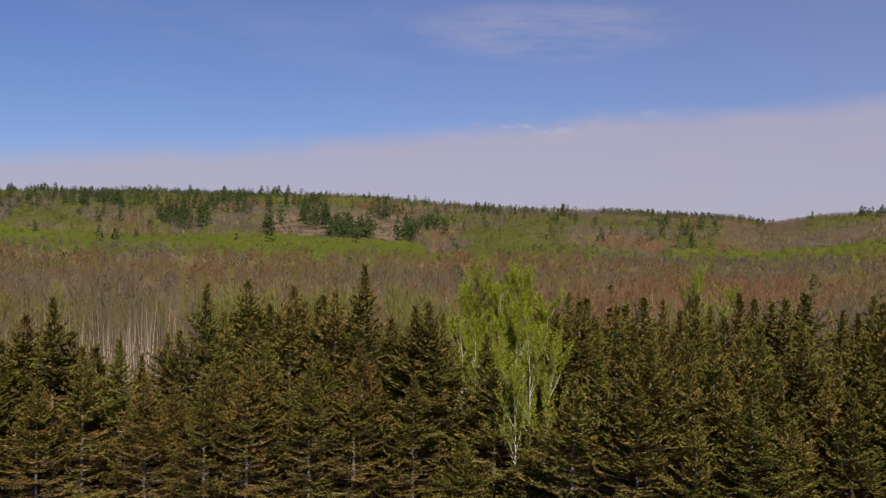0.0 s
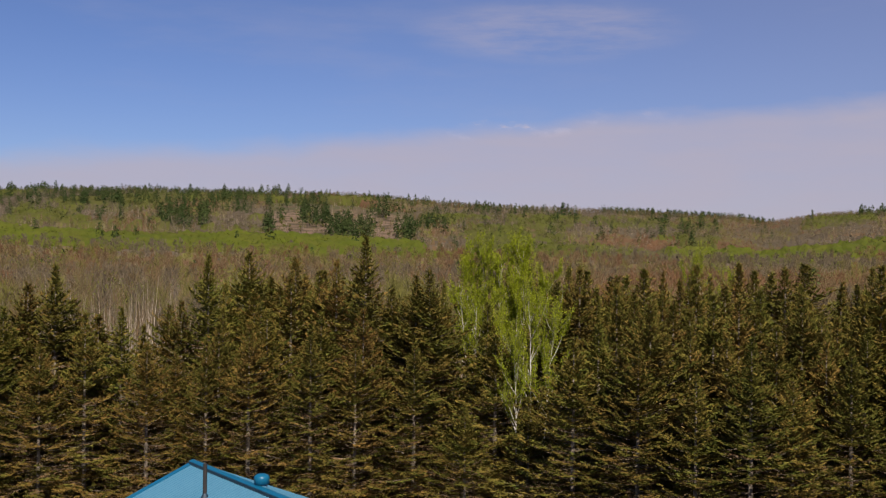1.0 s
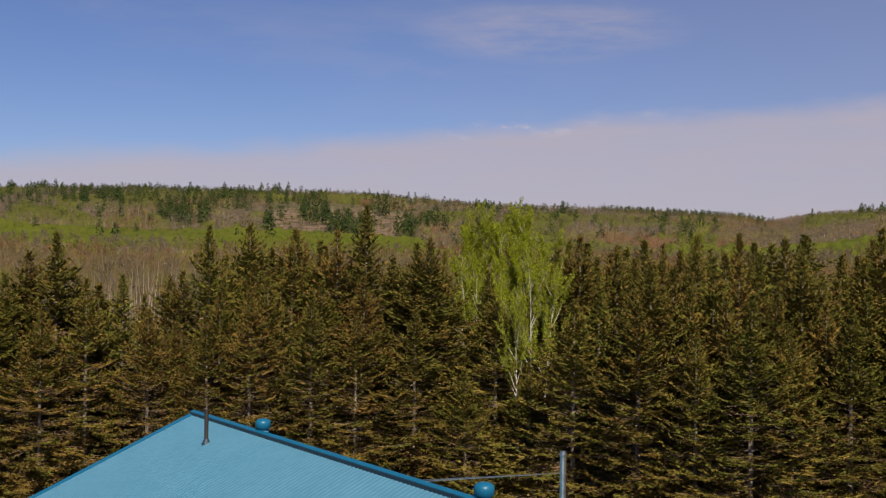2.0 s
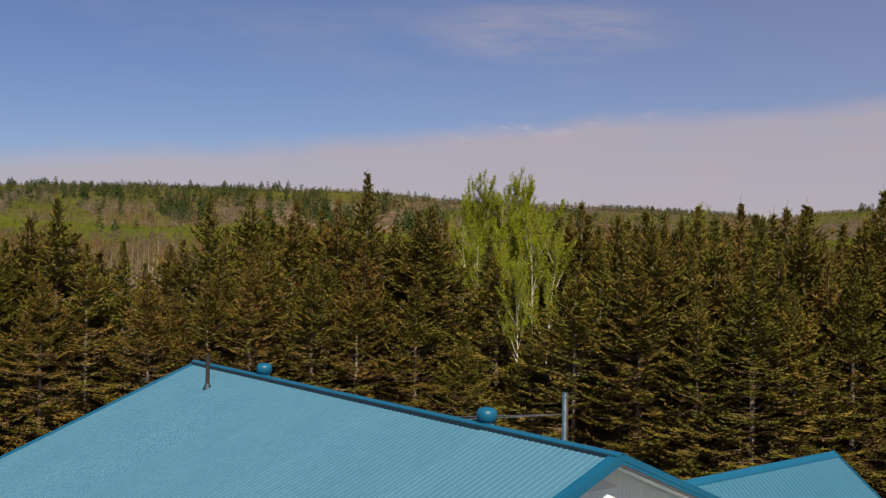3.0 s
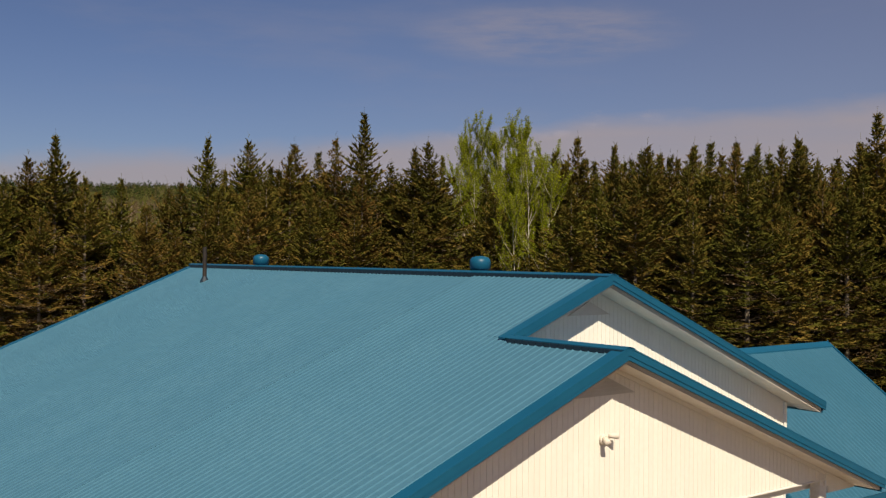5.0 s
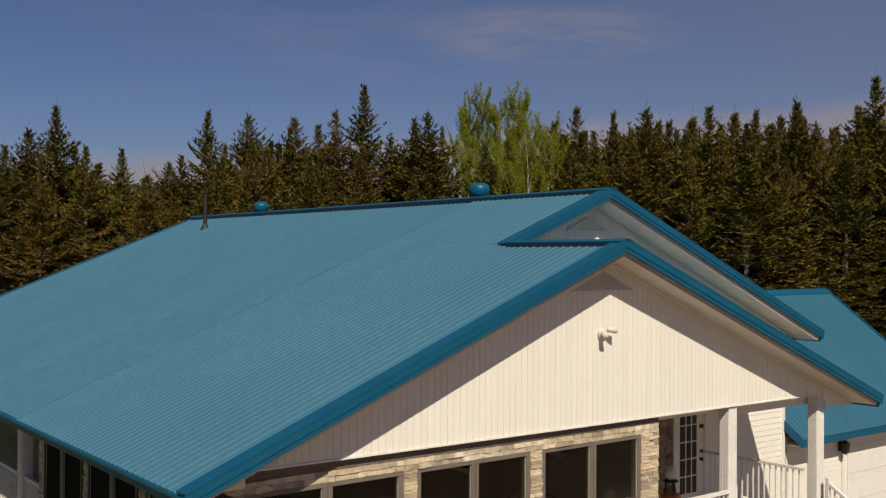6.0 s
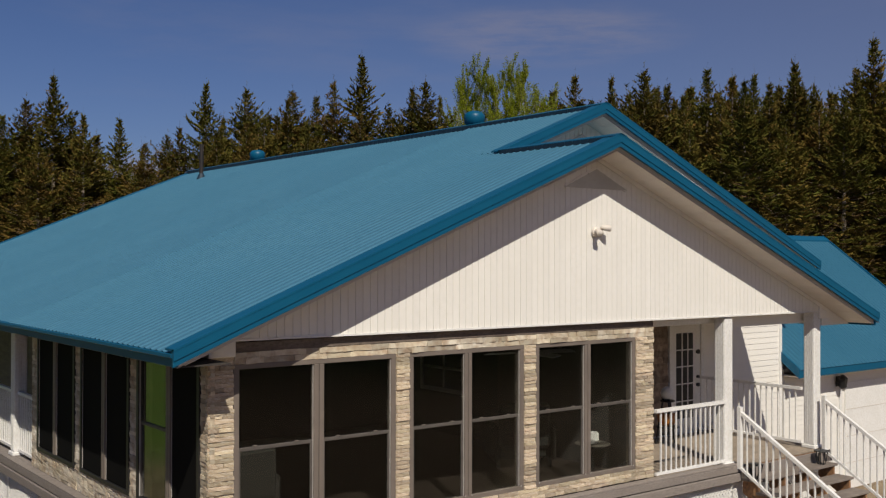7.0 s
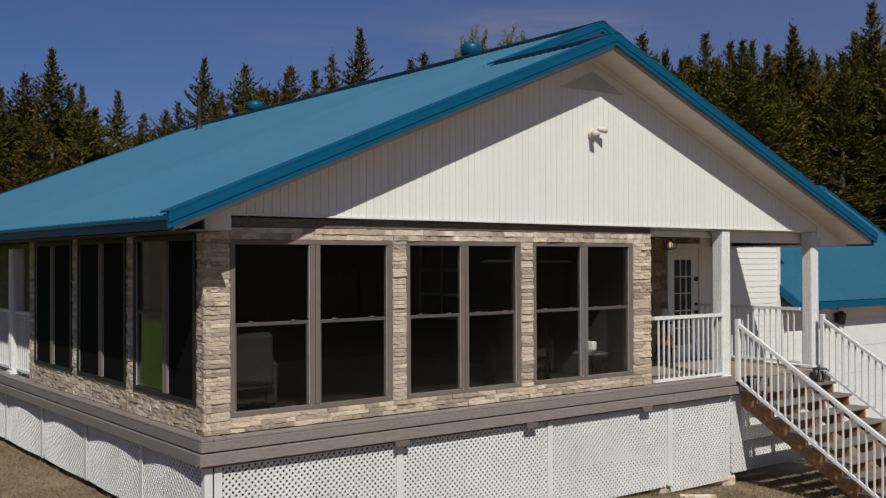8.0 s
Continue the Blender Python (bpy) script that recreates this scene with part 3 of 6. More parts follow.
fan = empty("ceiling_fan", (10.15, 10.85, 4.17), "white ceiling fan at rest below the sunroom ceiling", "fan")
part("rod", tube(bmesh.new(), (10.15, 10.85, 3.86), (10.15, 10.85, 4.165), 0.015), WHITE, fan)
part("motor", lathe(bmesh.new(), (10.15, 10.85, 3.72), [(0.05, 0), (0.11, 0.03), (0.12, 0.09), (0.08, 0.14), (0.02, 0.16)], 20), WHITE, fan, smooth=True)
for k in range(4):
    fm = Matrix.Translation((10.15, 10.85, 3.78)) @ Matrix.Rotation(radians(-12 + 90 * k), 4, "Z") @ Matrix.Rotation(radians(12), 4, "X")
    part("blade", boxed(0.14, 0.74, -0.075, 0.075, -0.006, 0.006, bevel=0.004, m=fm), WHITE, fan)


def armchair(x, y, turn):
    """A plain upholstered armchair."""
    a = empty("armchair", (x, y, 1.98), "grey-brown upholstered armchair behind the window, coloured dark for the dim room", "armchair", "sunroom chairs")
    m = Matrix.Translation((x, y, 1.98)) @ Matrix.Rotation(radians(turn), 4, "Z")
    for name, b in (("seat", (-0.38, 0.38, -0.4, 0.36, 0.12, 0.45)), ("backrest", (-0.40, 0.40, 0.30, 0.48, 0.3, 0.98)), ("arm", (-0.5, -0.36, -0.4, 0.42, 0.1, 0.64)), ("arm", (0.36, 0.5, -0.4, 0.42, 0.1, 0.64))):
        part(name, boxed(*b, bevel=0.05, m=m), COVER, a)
    for sx in (-0.4, 0.4):
        for sy in (-0.34, 0.38):
            part("leg", boxed(sx - 0.025, sx + 0.025, sy - 0.025, sy + 0.025, 0.0, 0.12, m=m), BLACK, a)


armchair(5.30, 10.85, 184)
armchair(10.6, 11.6, 150)
side_table = empty("side_table", (11.04, 10.45, 1.98), "small round side table behind the window", "table")
part("tabletop", lathe(bmesh.new(), (11.04, 10.45, 2.38), [(0.26, 0), (0.27, 0.012), (0.26, 0.025)], 20), FABRIC, side_table)
part("stem", tube(bmesh.new(), (11.04, 10.45, 1.99), (11.04, 10.45, 2.38), 0.03), BLACK, side_table)
mug = empty("pot", (11.02, 10.42, 2.406), "white pot on the side table", "pot")
part("body", lathe(bmesh.new(), (11.02, 10.42, 2.406), [(0.06, 0), (0.09, 0.06), (0.085, 0.16), (0.07, 0.17)], 16), WHITE, mug)

# windows: frame, sashes, meeting rail, panes
def window(name, axis, lo, hi, z0, z1, face, mulls, label, screen=False, bare=None, trim=TAUPE):
    """A double-hung window set in a wall; axis 'y': in the front wall (lo and hi are x), 'x': in the side wall (lo and hi are y)."""
    def b(u0, u1, d0, d1, za, zb, bev=0.004):
        return boxed(u0, u1, face + d0, face + d1, za, zb, bevel=bev) if axis == "y" else boxed(face + d0, face + d1, u0, u1, za, zb, bevel=bev)
    at = ((lo + hi) / 2, face, z0) if axis == "y" else (face, (lo + hi) / 2, z0)
    win = part(name, b(lo, hi, -0.03, 0.05, z0, z0 + 0.055), trim, house, label)
    part("frame", b(lo, hi, -0.03, 0.05, z1 - 0.055, z1), trim, win)
    f = 0.066
    part("jamb", b(lo, lo + f, -0.03, 0.05, z0 + 0.055, z1 - 0.055), trim, win)
    part("jamb", b(hi - f, hi, -0.03, 0.05, z0 + 0.055, z1 - 0.055), trim, win)
    edges = [lo + f]
    for ma, mb in mulls:
        mid = (ma + mb) / 2
        for ca, cb in ((ma, mid - 0.005), (mid + 0.005, mb)):
            part("mullion", b(ca, cb, -0.035, 0.05, z0 + 0.055, z1 - 0.055, 0.006), TAUPE, win)
        part("mullion_joint", b(mid - 0.005, mid + 0.005, -0.020, 0.05, z0 + 0.055, z1 - 0.055, 0.0), SASH, win)
        edges += [ma, mb]
    edges.append(round(hi - f, 4))
    zm = (z0 + z1) / 2 + 0.03
    for ua, ub in zip(edges[::2], edges[1::2]):
        part("meeting_rail", b(ua, ub, 0.0, 0.03, zm - 0.02, zm + 0.02), SASH, win)
        for q in () if screen else (0.22, 0.78):
            c = ua + (ub - ua) * q
            part("sash_lock", b(c - 0.022, c + 0.022, -0.012, 0.022, zm + 0.020, zm + 0.034, 0.004), TAUPE, win)
        for e0, e1 in ((ua, ua + 0.03), (ub - 0.03, ub)):
            part("sash_stile", b(e0, e1, 0.0, 0.028, z0 + 0.06, zm - 0.02, 0.003), SASH, win)
        for e0, e1 in ((ua, ua + 0.007), (ub - 0.007, ub)):
            part("sash_track", b(e0, e1, -0.014, 0.0, z0 + 0.06, z1 - 0.06, 0.002), TRACK, win)
        for c in () if screen else (ua - 0.008, ub + 0.008):
            part("corner_clip", b(c - 0.007, c + 0.007, -0.042, -0.036, z0 + 0.046, z0 + 0.068, 0.002), TRACK, win)
        for za, zb, d in ((z0 + 0.055, zm - 0.02, 0.012), (zm + 0.02, z1 - 0.055, 0.02)):
            part("pane", b(ua, ub, d, d + 0.006, za, zb, 0.0), GLASS_BARE if (ua, ub) == bare else GLASS, win).visible_shadow = False
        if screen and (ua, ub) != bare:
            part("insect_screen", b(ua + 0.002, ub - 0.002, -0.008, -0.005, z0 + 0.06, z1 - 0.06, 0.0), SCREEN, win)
    return win


WZ0, WZ1 = 2.135, 4.03
for k, (lo, hi, m0, m1) in enumerate(((4.80, 6.90, 5.782, 5.912), (7.095, 8.95, 7.953, 8.067), (9.16, 11.12, 10.078, 10.197))):
    window("window", "y", lo, hi, WZ0, WZ1, 9.70, [(m0, m1)], "wide taupe-framed double-hung window in a stone surround")
# side frames take the black material to imitate the shade below the eave
for lo, hi, m0, m1 in ((9.90, 11.68, 10.66, 10.78), (11.93, 13.73, 12.75, 12.87), (13.97, 15.70, 14.78, 14.9)):
    window("window", "x", lo, hi, 2.26, 4.08, WALL_X + 0.04, [(m0, m1)], "side window with insect screens in a stone surround, frame coloured black for the eave's shade", True, (10.78, 11.614), BLACK)

# stone facing: backing walls, then ledge stones laid in rows
facing = part("stone_wall", boxed(4.54, 4.79, 9.68, 9.9, DECK_Z + 0.06, 4.243), MORTAR, house, "buff ledgestone facing round the sunroom windows")
for x0, x1 in ((6.905, 7.09), (8.955, 9.155), (11.125, 11.5)):
    part("stone_pier", boxed(x0, x1, 9.68, 9.86, DECK_Z + 0.06, 4.243), MORTAR, facing)
part("stone_base", boxed(4.79, 11.5, 9.68, 9.86, DECK_Z + 0.06, WZ0 - 0.002), MORTAR, facing)
part("stone_lintel", boxed(4.79, 11.5, 9.68, 9.86, WZ1 + 0.002, 4.16), MORTAR, facing)
part("lintel_board", boxed(4.79, 11.5, 9.665, 9.86, 4.162, 4.262, bevel=0.004), WOOD_DARK, facing, "dark weathered board above the stones")
side_facing = part("stone_side_wall", boxed(4.54, 4.72, 9.9, 16.0, DECK_Z + 0.06, 2.257), MORTAR, house, "buff ledgestone facing of the sunroom side wall")
for y0, y1 in ((11.685, 11.925), (13.735, 13.965), (15.705, 16.0)):
    part("stone_pier", boxed(4.54, 4.72, y0, y1, 2.257, 4.1), MORTAR, side_facing)
part("stone_lintel", boxed(4.54, 4.72, 9.9, 16.0, 4.083, 4.11), WOOD_DARK, side_facing)

stone_shapes = []
for k in range(10):
    bm = bmesh.new()
    box(bm, -0.5, 0.5, -0.5, 0.5, -0.5, 0.5)
    bmesh.ops.subdivide_edges(bm, edges=[e for e in bm.edges if abs(e.verts[0].co.x - e.verts[1].co.x) > 0.5], cuts=2)
    for v in bm.verts:
        v.co += Vector((random.uniform(-0.03, 0.03) if abs(v.co.x) > 0.4 else random.uniform(-0.08, 0.08), random.uniform(-0.18, 0.1) if v.co.y < 0 else 0, random.uniform(-0.07, 0.07)))
    stone_shapes.append(finish(bm, "stone", STONE))


def stone_rows(parent, axis, lo, hi, z0, z1, face, row=0.047, single=True, mat=STONE_MANY):
    """Ledge stones between lo and hi; single: each one an object, else one mesh of many."""
    n = max(1, round((z1 - z0) / row))
    h = (z1 - z0) / n
    bm = None if single else bmesh.new()
    for r in range(n):
        u = lo
        while u < hi - 1e-4:
            w = random.uniform(0.12, 0.40)
            if hi - (u + w) < 0.1:
                w = hi - u
            out = random.uniform(0.006, 0.024 if axis == "y" else 0.014)
            mid, zc = u + w / 2, z0 + (r + 0.5) * h
            g = 0.004
            if axis == "y":
                m = Matrix.Translation((mid, face - out / 2 + 0.02, zc)) @ Matrix.Diagonal((w - g, out + 0.04, h - g, 1))
            else:
                m = Matrix.Translation((face - out / 2 + 0.02, mid, zc)) @ pose(0, 0, 0, 0, 0, -90) @ Matrix.Diagonal((w - g, out + 0.04, h - g, 1))
            shape = random.choice(stone_shapes)
            if single:
                mesh_part("stone", shape, m, parent)
            else:
                vs = [bm.verts.new(m @ v.co) for v in shape.vertices]
                for p in shape.polygons:
                    bm.faces.new([vs[i] for i in p.vertices])
            u += w
    if not single:
        tagged(part("stone_course", bm, mat, parent), kind="stuff")


# door in the porch, with a divided glass
door = part("door", boxed(14.74, 15.54, MAIN_WALL_Y - 0.03, MAIN_WALL_Y + 0.015, DECK_Z + 0.03, 3.98, bevel=0.005), WHITE, house, "white panel door with a divided glass")
part("door_frame", boxed(14.64, 14.735, MAIN_WALL_Y - 0.05, MAIN_WALL_Y + 0.018, DECK_Z, 4.08, bevel=0.005), WHITE, door)
part("door_frame", boxed(15.545, 15.64, MAIN_WALL_Y - 0.05, MAIN_WALL_Y + 0.018, DECK_Z, 4.08, bevel=0.005), WHITE, door)
part("door_head", boxed(14.735, 15.545, MAIN_WALL_Y - 0.05, MAIN_WALL_Y + 0.018, 3.985, 4.08, bevel=0.005), WHITE, door)
part("door_pane", boxed(14.84, 15.32, MAIN_WALL_Y - 0.036, MAIN_WALL_Y - 0.031, 2.2, 3.78), BLACK, door, "dark glass pane")
for x in (14.995, 15.16):
    part("glazing_bar", boxed(x - 0.011, x + 0.011, MAIN_WALL_Y - 0.048, MAIN_WALL_Y - 0.037, 2.2, 3.78), WHITE, door)
for z in (2.52, 2.84, 3.16, 3.47):
    part("glazing_bar", boxed(14.84, 15.32, MAIN_WALL_Y - 0.046, MAIN_WALL_Y - 0.037, z - 0.01, z + 0.01), WHITE, door)
for z, r in ((3.42, 0.045), (2.95, 0.032), (2.8, 0.038)):
    part("door_handle", tube(bmesh.new(), (15.44, MAIN_WALL_Y - 0.075, z), (15.44, MAIN_WALL_Y - 0.03, z), r, r * 0.8), BLACK, door)
dark = part("dark_stone_wall", boxed(11.52, 14.63, MAIN_WALL_Y, MAIN_WALL_Y + 0.018, DECK_Z + 0.02, 4.23), STONE_DARK, house, "dark brown ledgestone beside the porch door")

# ---- deck ----
deck = empty("deck", (9, 12, 0.6), "raised taupe deck with white lattice skirting", "deck")
part("deck_frame", boxed(4.46, 15.9, 9.56, MAIN_WALL_Y - 0.02, 1.66, DECK_Z - 0.03), STRINGER, deck)
part("deck_frame", boxed(4.46, 6.18, MAIN_WALL_Y - 0.02, 21.0, 1.66, DECK_Z - 0.03), STRINGER, deck)
y = 9.56
while y < 11.9:
    part("deck_board", boxed(11.45, 15.9, y, y + 0.135, DECK_Z - 0.028, DECK_Z, bevel=0.004), DECKTOP, deck)
    y += 0.14
for x in (4.40, 4.54):
    part("deck_board", boxed(x, x + 0.135, 9.50, 21.0, DECK_Z + 0.022, DECK_Z + 0.05, bevel=0.004), DECK, deck)
part("deck_board", boxed(4.685, 13.35, 9.50, 9.64, DECK_Z + 0.022, DECK_Z + 0.05, bevel=0.004), DECK, deck)
for x in range(11):
    part("deck_board", boxed(4.69 + x * 0.14, 4.825 + x * 0.14, 16.02, 21.0, DECK_Z + 0.022, DECK_Z + 0.05, bevel=0.004), DECKTOP, deck)
for za, zb, o in ((DECK_Z - 0.085, DECK_Z + 0.02, 0.0), (DECK_Z - 0.225, DECK_Z - 0.1, 0.022)):
    part("fascia_board", boxed(4.40 - o, 13.35, 9.495 - o, 9.53, za, zb, bevel=0.006), DECK, deck)
    part("fascia_board", boxed(4.40 - o, 4.435, 9.531, 21.0, za, zb, bevel=0.006), DECK, deck)
part("fascia_back", boxed(4.44, 13.35, 9.535, 9.555, DECK_Z - 0.25, DECK_Z + 0.02), WOOD_DARK, deck)
part("fascia_back", boxed(4.437, 4.455, 9.56, 21.0, DECK_Z - 0.25, DECK_Z + 0.02), WOOD_DARK, deck)
part("fascia_board", boxed(13.36, 15.95, 9.50, 9.535, DECK_Z - 0.22, DECK_Z - 0.03, bevel=0.006), DECK, deck)


def lattice(parent, axis, lo, hi, z0a, z0b, z1, face, pitch=0.053, strip=0.0285, bow=0.0):
    """A panel of crossed slats; its lower edge runs from z0a at lo to z0b at hi. bow: how far its loose middle bulges outwards."""
    bm = bmesh.new()

    def place(u, d, z):
        d -= bow * math.sin(math.pi * (u - lo) / (hi - lo)) * (1 - 0.5 * (z1 - z) / (z1 - min(z0a, z0b)))
        return Vector((u, face + d, z)) if axis == "y" else Vector((face + d, u, z))
    w, h = hi - lo, z1 - min(z0a, z0b)
    zb = min(z0a, z0b)
    for layer, sgn in ((0.0, 1), (0.006, -1)):
        k = -h if sgn > 0 else 0.0
        while k < (w if sgn > 0 else w + h):
            # slat line u = k + sgn * v
            pts = []
            for c in (-strip * 0.7071, strip * 0.7071):
                vs = []
                for v in (0.0, h):
                    vs.append((k + c + sgn * v, v))
                (ua, va), (ub, vb) = vs
                ts = sorted((max(0.0, min(1.0, ((0 - ua) / (ub - ua)))), max(0.0, min(1.0, ((w - ua) / (ub - ua))))))
                pts.append([(ua + (ub - ua) * t, va + (vb - va) * t) for t in ts])
            (p0, p1), (q0, q1) = pts
            if abs(p1[1] - p0[1]) > 0.02 and abs(q1[1] - q0[1]) > 0.02:
                rings = []
                for f in ((0.0, 0.25, 0.5, 0.75, 1.0) if bow else (0.0, 1.0)):
                    (pu, pv), (qu, qv) = [(m0[0] + (m1[0] - m0[0]) * f, m0[1] + (m1[1] - m0[1]) * f) for m0, m1 in ((p0, p1), (q0, q1))]
                    rings.append([bm.verts.new(place(lo + u, layer + e, zb + v)) for u, v, e in ((pu, pv, 0.0), (qu, qv, 0.0), (qu, qv, 0.006), (pu, pv, 0.006))])
                bm.faces.new(rings[0])
                bm.faces.new(rings[-1][::-1])
                for ra, rb in zip(rings, rings[1:]):
                    for i in range(4):
                        bm.faces.new((ra[i], rb[i], rb[(i + 1) % 4], ra[(i + 1) % 4]))
            k += pitch * 1.4142
    return part("lattice_panel", bm, LATTICE, parent)


POSTS_X = [4.62, 6.93, 9.37, 11.80, 13.28]
for a, b in zip(POSTS_X, POSTS_X[1:]):
    lattice(deck, "y", a + 0.02, b - 0.02, ground_z(a, 9.6) + 0.06, ground_z(b, 9.6) + 0.06, 1.70, 9.585)
lattice(deck, "y", 13.3, 15.85, 0.44, 0.44, 1.66, 9.60)
for x in POSTS_X:
    if x < 13:
        part("skirt_post", boxed(x - 0.045, x + 0.045, 9.565, 9.583, ground_z(x, 9.6) + 0.06, 1.69, bevel=0.005), LATTICE, deck)
    part("footing", boxed(x - 0.16, x + 0.16, 9.62, 9.94, ground_z(x, 9.7) - 0.1, ground_z(x, 9.7) + 0.10, bevel=0.02), STONE, deck, "pale concrete footing block")
POSTS_Y = [9.60, 11.32, 13.26, 15.17, 17.1, 19.0, 21.0]
for a, b in zip(POSTS_Y, POSTS_Y[1:]):
    lattice(deck, "x", a + 0.02, b - 0.02, ground_z(4.5, a) + 0.04, ground_z(4.5, b) + 0.04, 1.70, 4.49, bow=0.055)
part("skirt_post", boxed(4.468, 4.56, 9.568, 9.66, ground_z(4.5, 9.6) + 0.04, 1.69, bevel=0.006), LATTICE, deck)
for y in POSTS_Y[1:]:
    part("skirt_post", boxed(4.468, 4.486, y - 0.045, y + 0.045, ground_z(4.5, y) + 0.04, 1.69, bevel=0.005), LATTICE, deck)
for x in (6.90, 8.96, 11.2):
    part("joist_end", boxed(x - 0.10, x + 0.10, 9.46, 9.5, 1.62, 1.69, bevel=0.006), WOOD_DARK, deck)
lattice(deck, "x", 9.66, 11.9, 0.42, 0.42, 1.7, 13.3)

# ---- porch posts, railings and stairs ----
def column(x, y, z0, z1, w=0.2):
    c = empty("porch_column", (x, y, z0), "white fluted square porch column", "column", "porch columns")
    part("shaft", boxed(x - w / 2, x + w / 2, y - w / 2, y + w / 2, z0 + 0.06, z1 - 0.002, bevel=0.008), WHITE, c)
    part("foot", boxed(x - w / 2 - 0.03, x + w / 2 + 0.03, y - w / 2 - 0.03, y + w / 2 + 0.03, z0 + 0.002, z0 + 0.06, bevel=0.01), WHITE, c)
    for side in range(4):
        for k in range(5):
            o = (k - 2) * 0.034
            bm = bmesh.new()
            box(bm, o - 0.011, o + 0.011, -w / 2 - 0.006, -w / 2 + 0.002, z0 + 0.1, z1 - 0.08, m=Matrix.Translation((x, y, 0)) @ pose(0, 0, 0, 0, 0, 90 * side))
            part("flute", bm, WHITE, c)
    return c


column(13.23, 9.72, DECK_Z, 4.244)
column(15.69, 9.72, DECK_Z, 4.244)
column(4.62, 17.05, DECK_Z + 0.05, 4.0)


def railing(a, b, label, top=1.01, low=0.09, step=0.115, posts=(), stubs=()):
    """A white railing from a to b (feet on the floor): two rails and square balusters."""
    a, b = Vector(a), Vector(b)
    r = empty("railing", a, label, "railing", "porch railings")
    upz = Vector((0, 0, 1))
    part("top_rail", beam(bmesh.new(), a + upz * top, b + upz * top, 0.06, 0.05), WHITE, r)
    part("bottom_rail", beam(bmesh.new(), a + upz * low, b + upz * low, 0.04, 0.04), WHITE, r)
    n = max(2, round((b - a).xy.length / step))
    for k in range(1, n):
        p = a.lerp(b, k / n)
        part("baluster", boxed(p.x - 0.011, p.x + 0.011, p.y - 0.011, p.y + 0.011, p.z + low + 0.018, p.z + top - 0.026), WHITE, r)
    for p in posts:
        p = Vector(p)
        part("newel", boxed(p.x - 0.035, p.x + 0.035, p.y - 0.035, p.y + 0.035, p.z, p.z + top + 0.05, bevel=0.005), WHITE, r)
    return r


railing((11.52, 9.64, DECK_Z), (13.13, 9.64, DECK_Z), "white metal porch railing between stone pier and column")
railing((15.58, 9.85, DECK_Z), (15.58, 11.96, DECK_Z), "white metal porch railing along the open side")
railing((4.60, 16.06, DECK_Z + 0.05), (4.60, 16.94, DECK_Z + 0.05), "white metal railing on the side deck")
railing((4.60, 17.16, DECK_Z + 0.05), (4.60, 20.9, DECK_Z + 0.05), "white metal railing on the side deck")

stairs = empty("stairs", (14.4, 8.5, 0.3), "open wooden porch stairs with taupe treads", "stairs")
RISE, RUN, STEPS = 0.178, 0.285, 8
for k in range(1, STEPS + 1):
    z, y = DECK_Z - k * RISE, 9.50 - k * RUN
    part("tread", boxed(13.36, 15.62, y - 0.02, y + 0.135, z - 0.038, z, bevel=0.005), TREAD, stairs)
    part("tread", boxed(13.36, 15.62, y + 0.145, y + 0.295, z - 0.038, z, bevel=0.005), TREAD, stairs)
for x in (13.44, 14.14, 14.84, 15.54):
    bm = bmesh.new()
    out = [(9.50, DECK_Z - 0.04)]
    for k in range(1, STEPS + 1):
        z, y = DECK_Z - k * RISE - 0.04, 9.50 - (k - 1) * RUN
        out += [(y, z), (y - RUN + 0.005, z)]
    out += [(9.50 - STEPS * RUN, 0.25), (9.50 - STEPS * RUN + 0.2, 0.25), (9.50, DECK_Z - 0.42)]
    prism(bm, out, "x", x - 0.02, x + 0.02)
    part("stringer", bm, STRINGER, stairs)
DROP = RISE * STEPS
for x, high in ((13.31, 0.92), (15.66, 0.91)):
    railing((x, 9.46, DECK_Z - 0.07), (x, 9.46 - (STEPS + 1.4) * RUN, DECK_Z - 0.07 - DROP - 1.4 * RISE), "white metal stair railing sloping down the steps", top=high, low=0.06, step=0.115,
            posts=[(x, 9.47, DECK_Z - 0.03), (x, 9.50 - (STEPS + 1.4) * RUN + 0.03, DECK_Z - DROP - 1.4 * RISE)])

# ---- garage wing ----
garage = empty("garage", (22, 14, 0.2), "white garage wing with a steep blue steel roof", "garage")
GR_Y, GR_Z, GE_Y, GE_Z, GX0, GX1 = 15.33, 5.76, 11.60, 2.93, 18.2, 25.15
groof = part("garage_roof", prism(bmesh.new(), [(GE_Y + 0.02, GE_Z - 0.03), (GR_Y, GR_Z - 0.03), (19.0, GE_Z - 0.03), (19.0, GE_Z - 0.16), (GR_Y, GR_Z - 0.18), (GE_Y + 0.02, GE_Z - 0.16)], "x", GX0 + 0.01, GX1 - 0.01), SOFFIT, garage, "blue ribbed steel garage roof")
gd = Vector((0, GE_Y - 0.03 - GR_Y, GE_Z - 0.02 - GR_Z))
k = 0
while GX0 + k * 0.9144 < GX1 - 0.05:
    xa = GX0 + k * 0.9144
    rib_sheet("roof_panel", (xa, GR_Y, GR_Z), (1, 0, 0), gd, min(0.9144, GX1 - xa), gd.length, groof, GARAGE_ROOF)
    k += 1
part("ridge_cap", prism(bmesh.new(), [(GR_Y - 0.17, GR_Z - 0.09), (GR_Y, GR_Z + 0.025), (GR_Y + 0.17, GR_Z - 0.09), (GR_Y + 0.17, GR_Z - 0.11), (GR_Y, GR_Z + 0.0), (GR_Y - 0.17, GR_Z - 0.14)], "x", GX0, GX1 + 0.03), TRIM, groof)
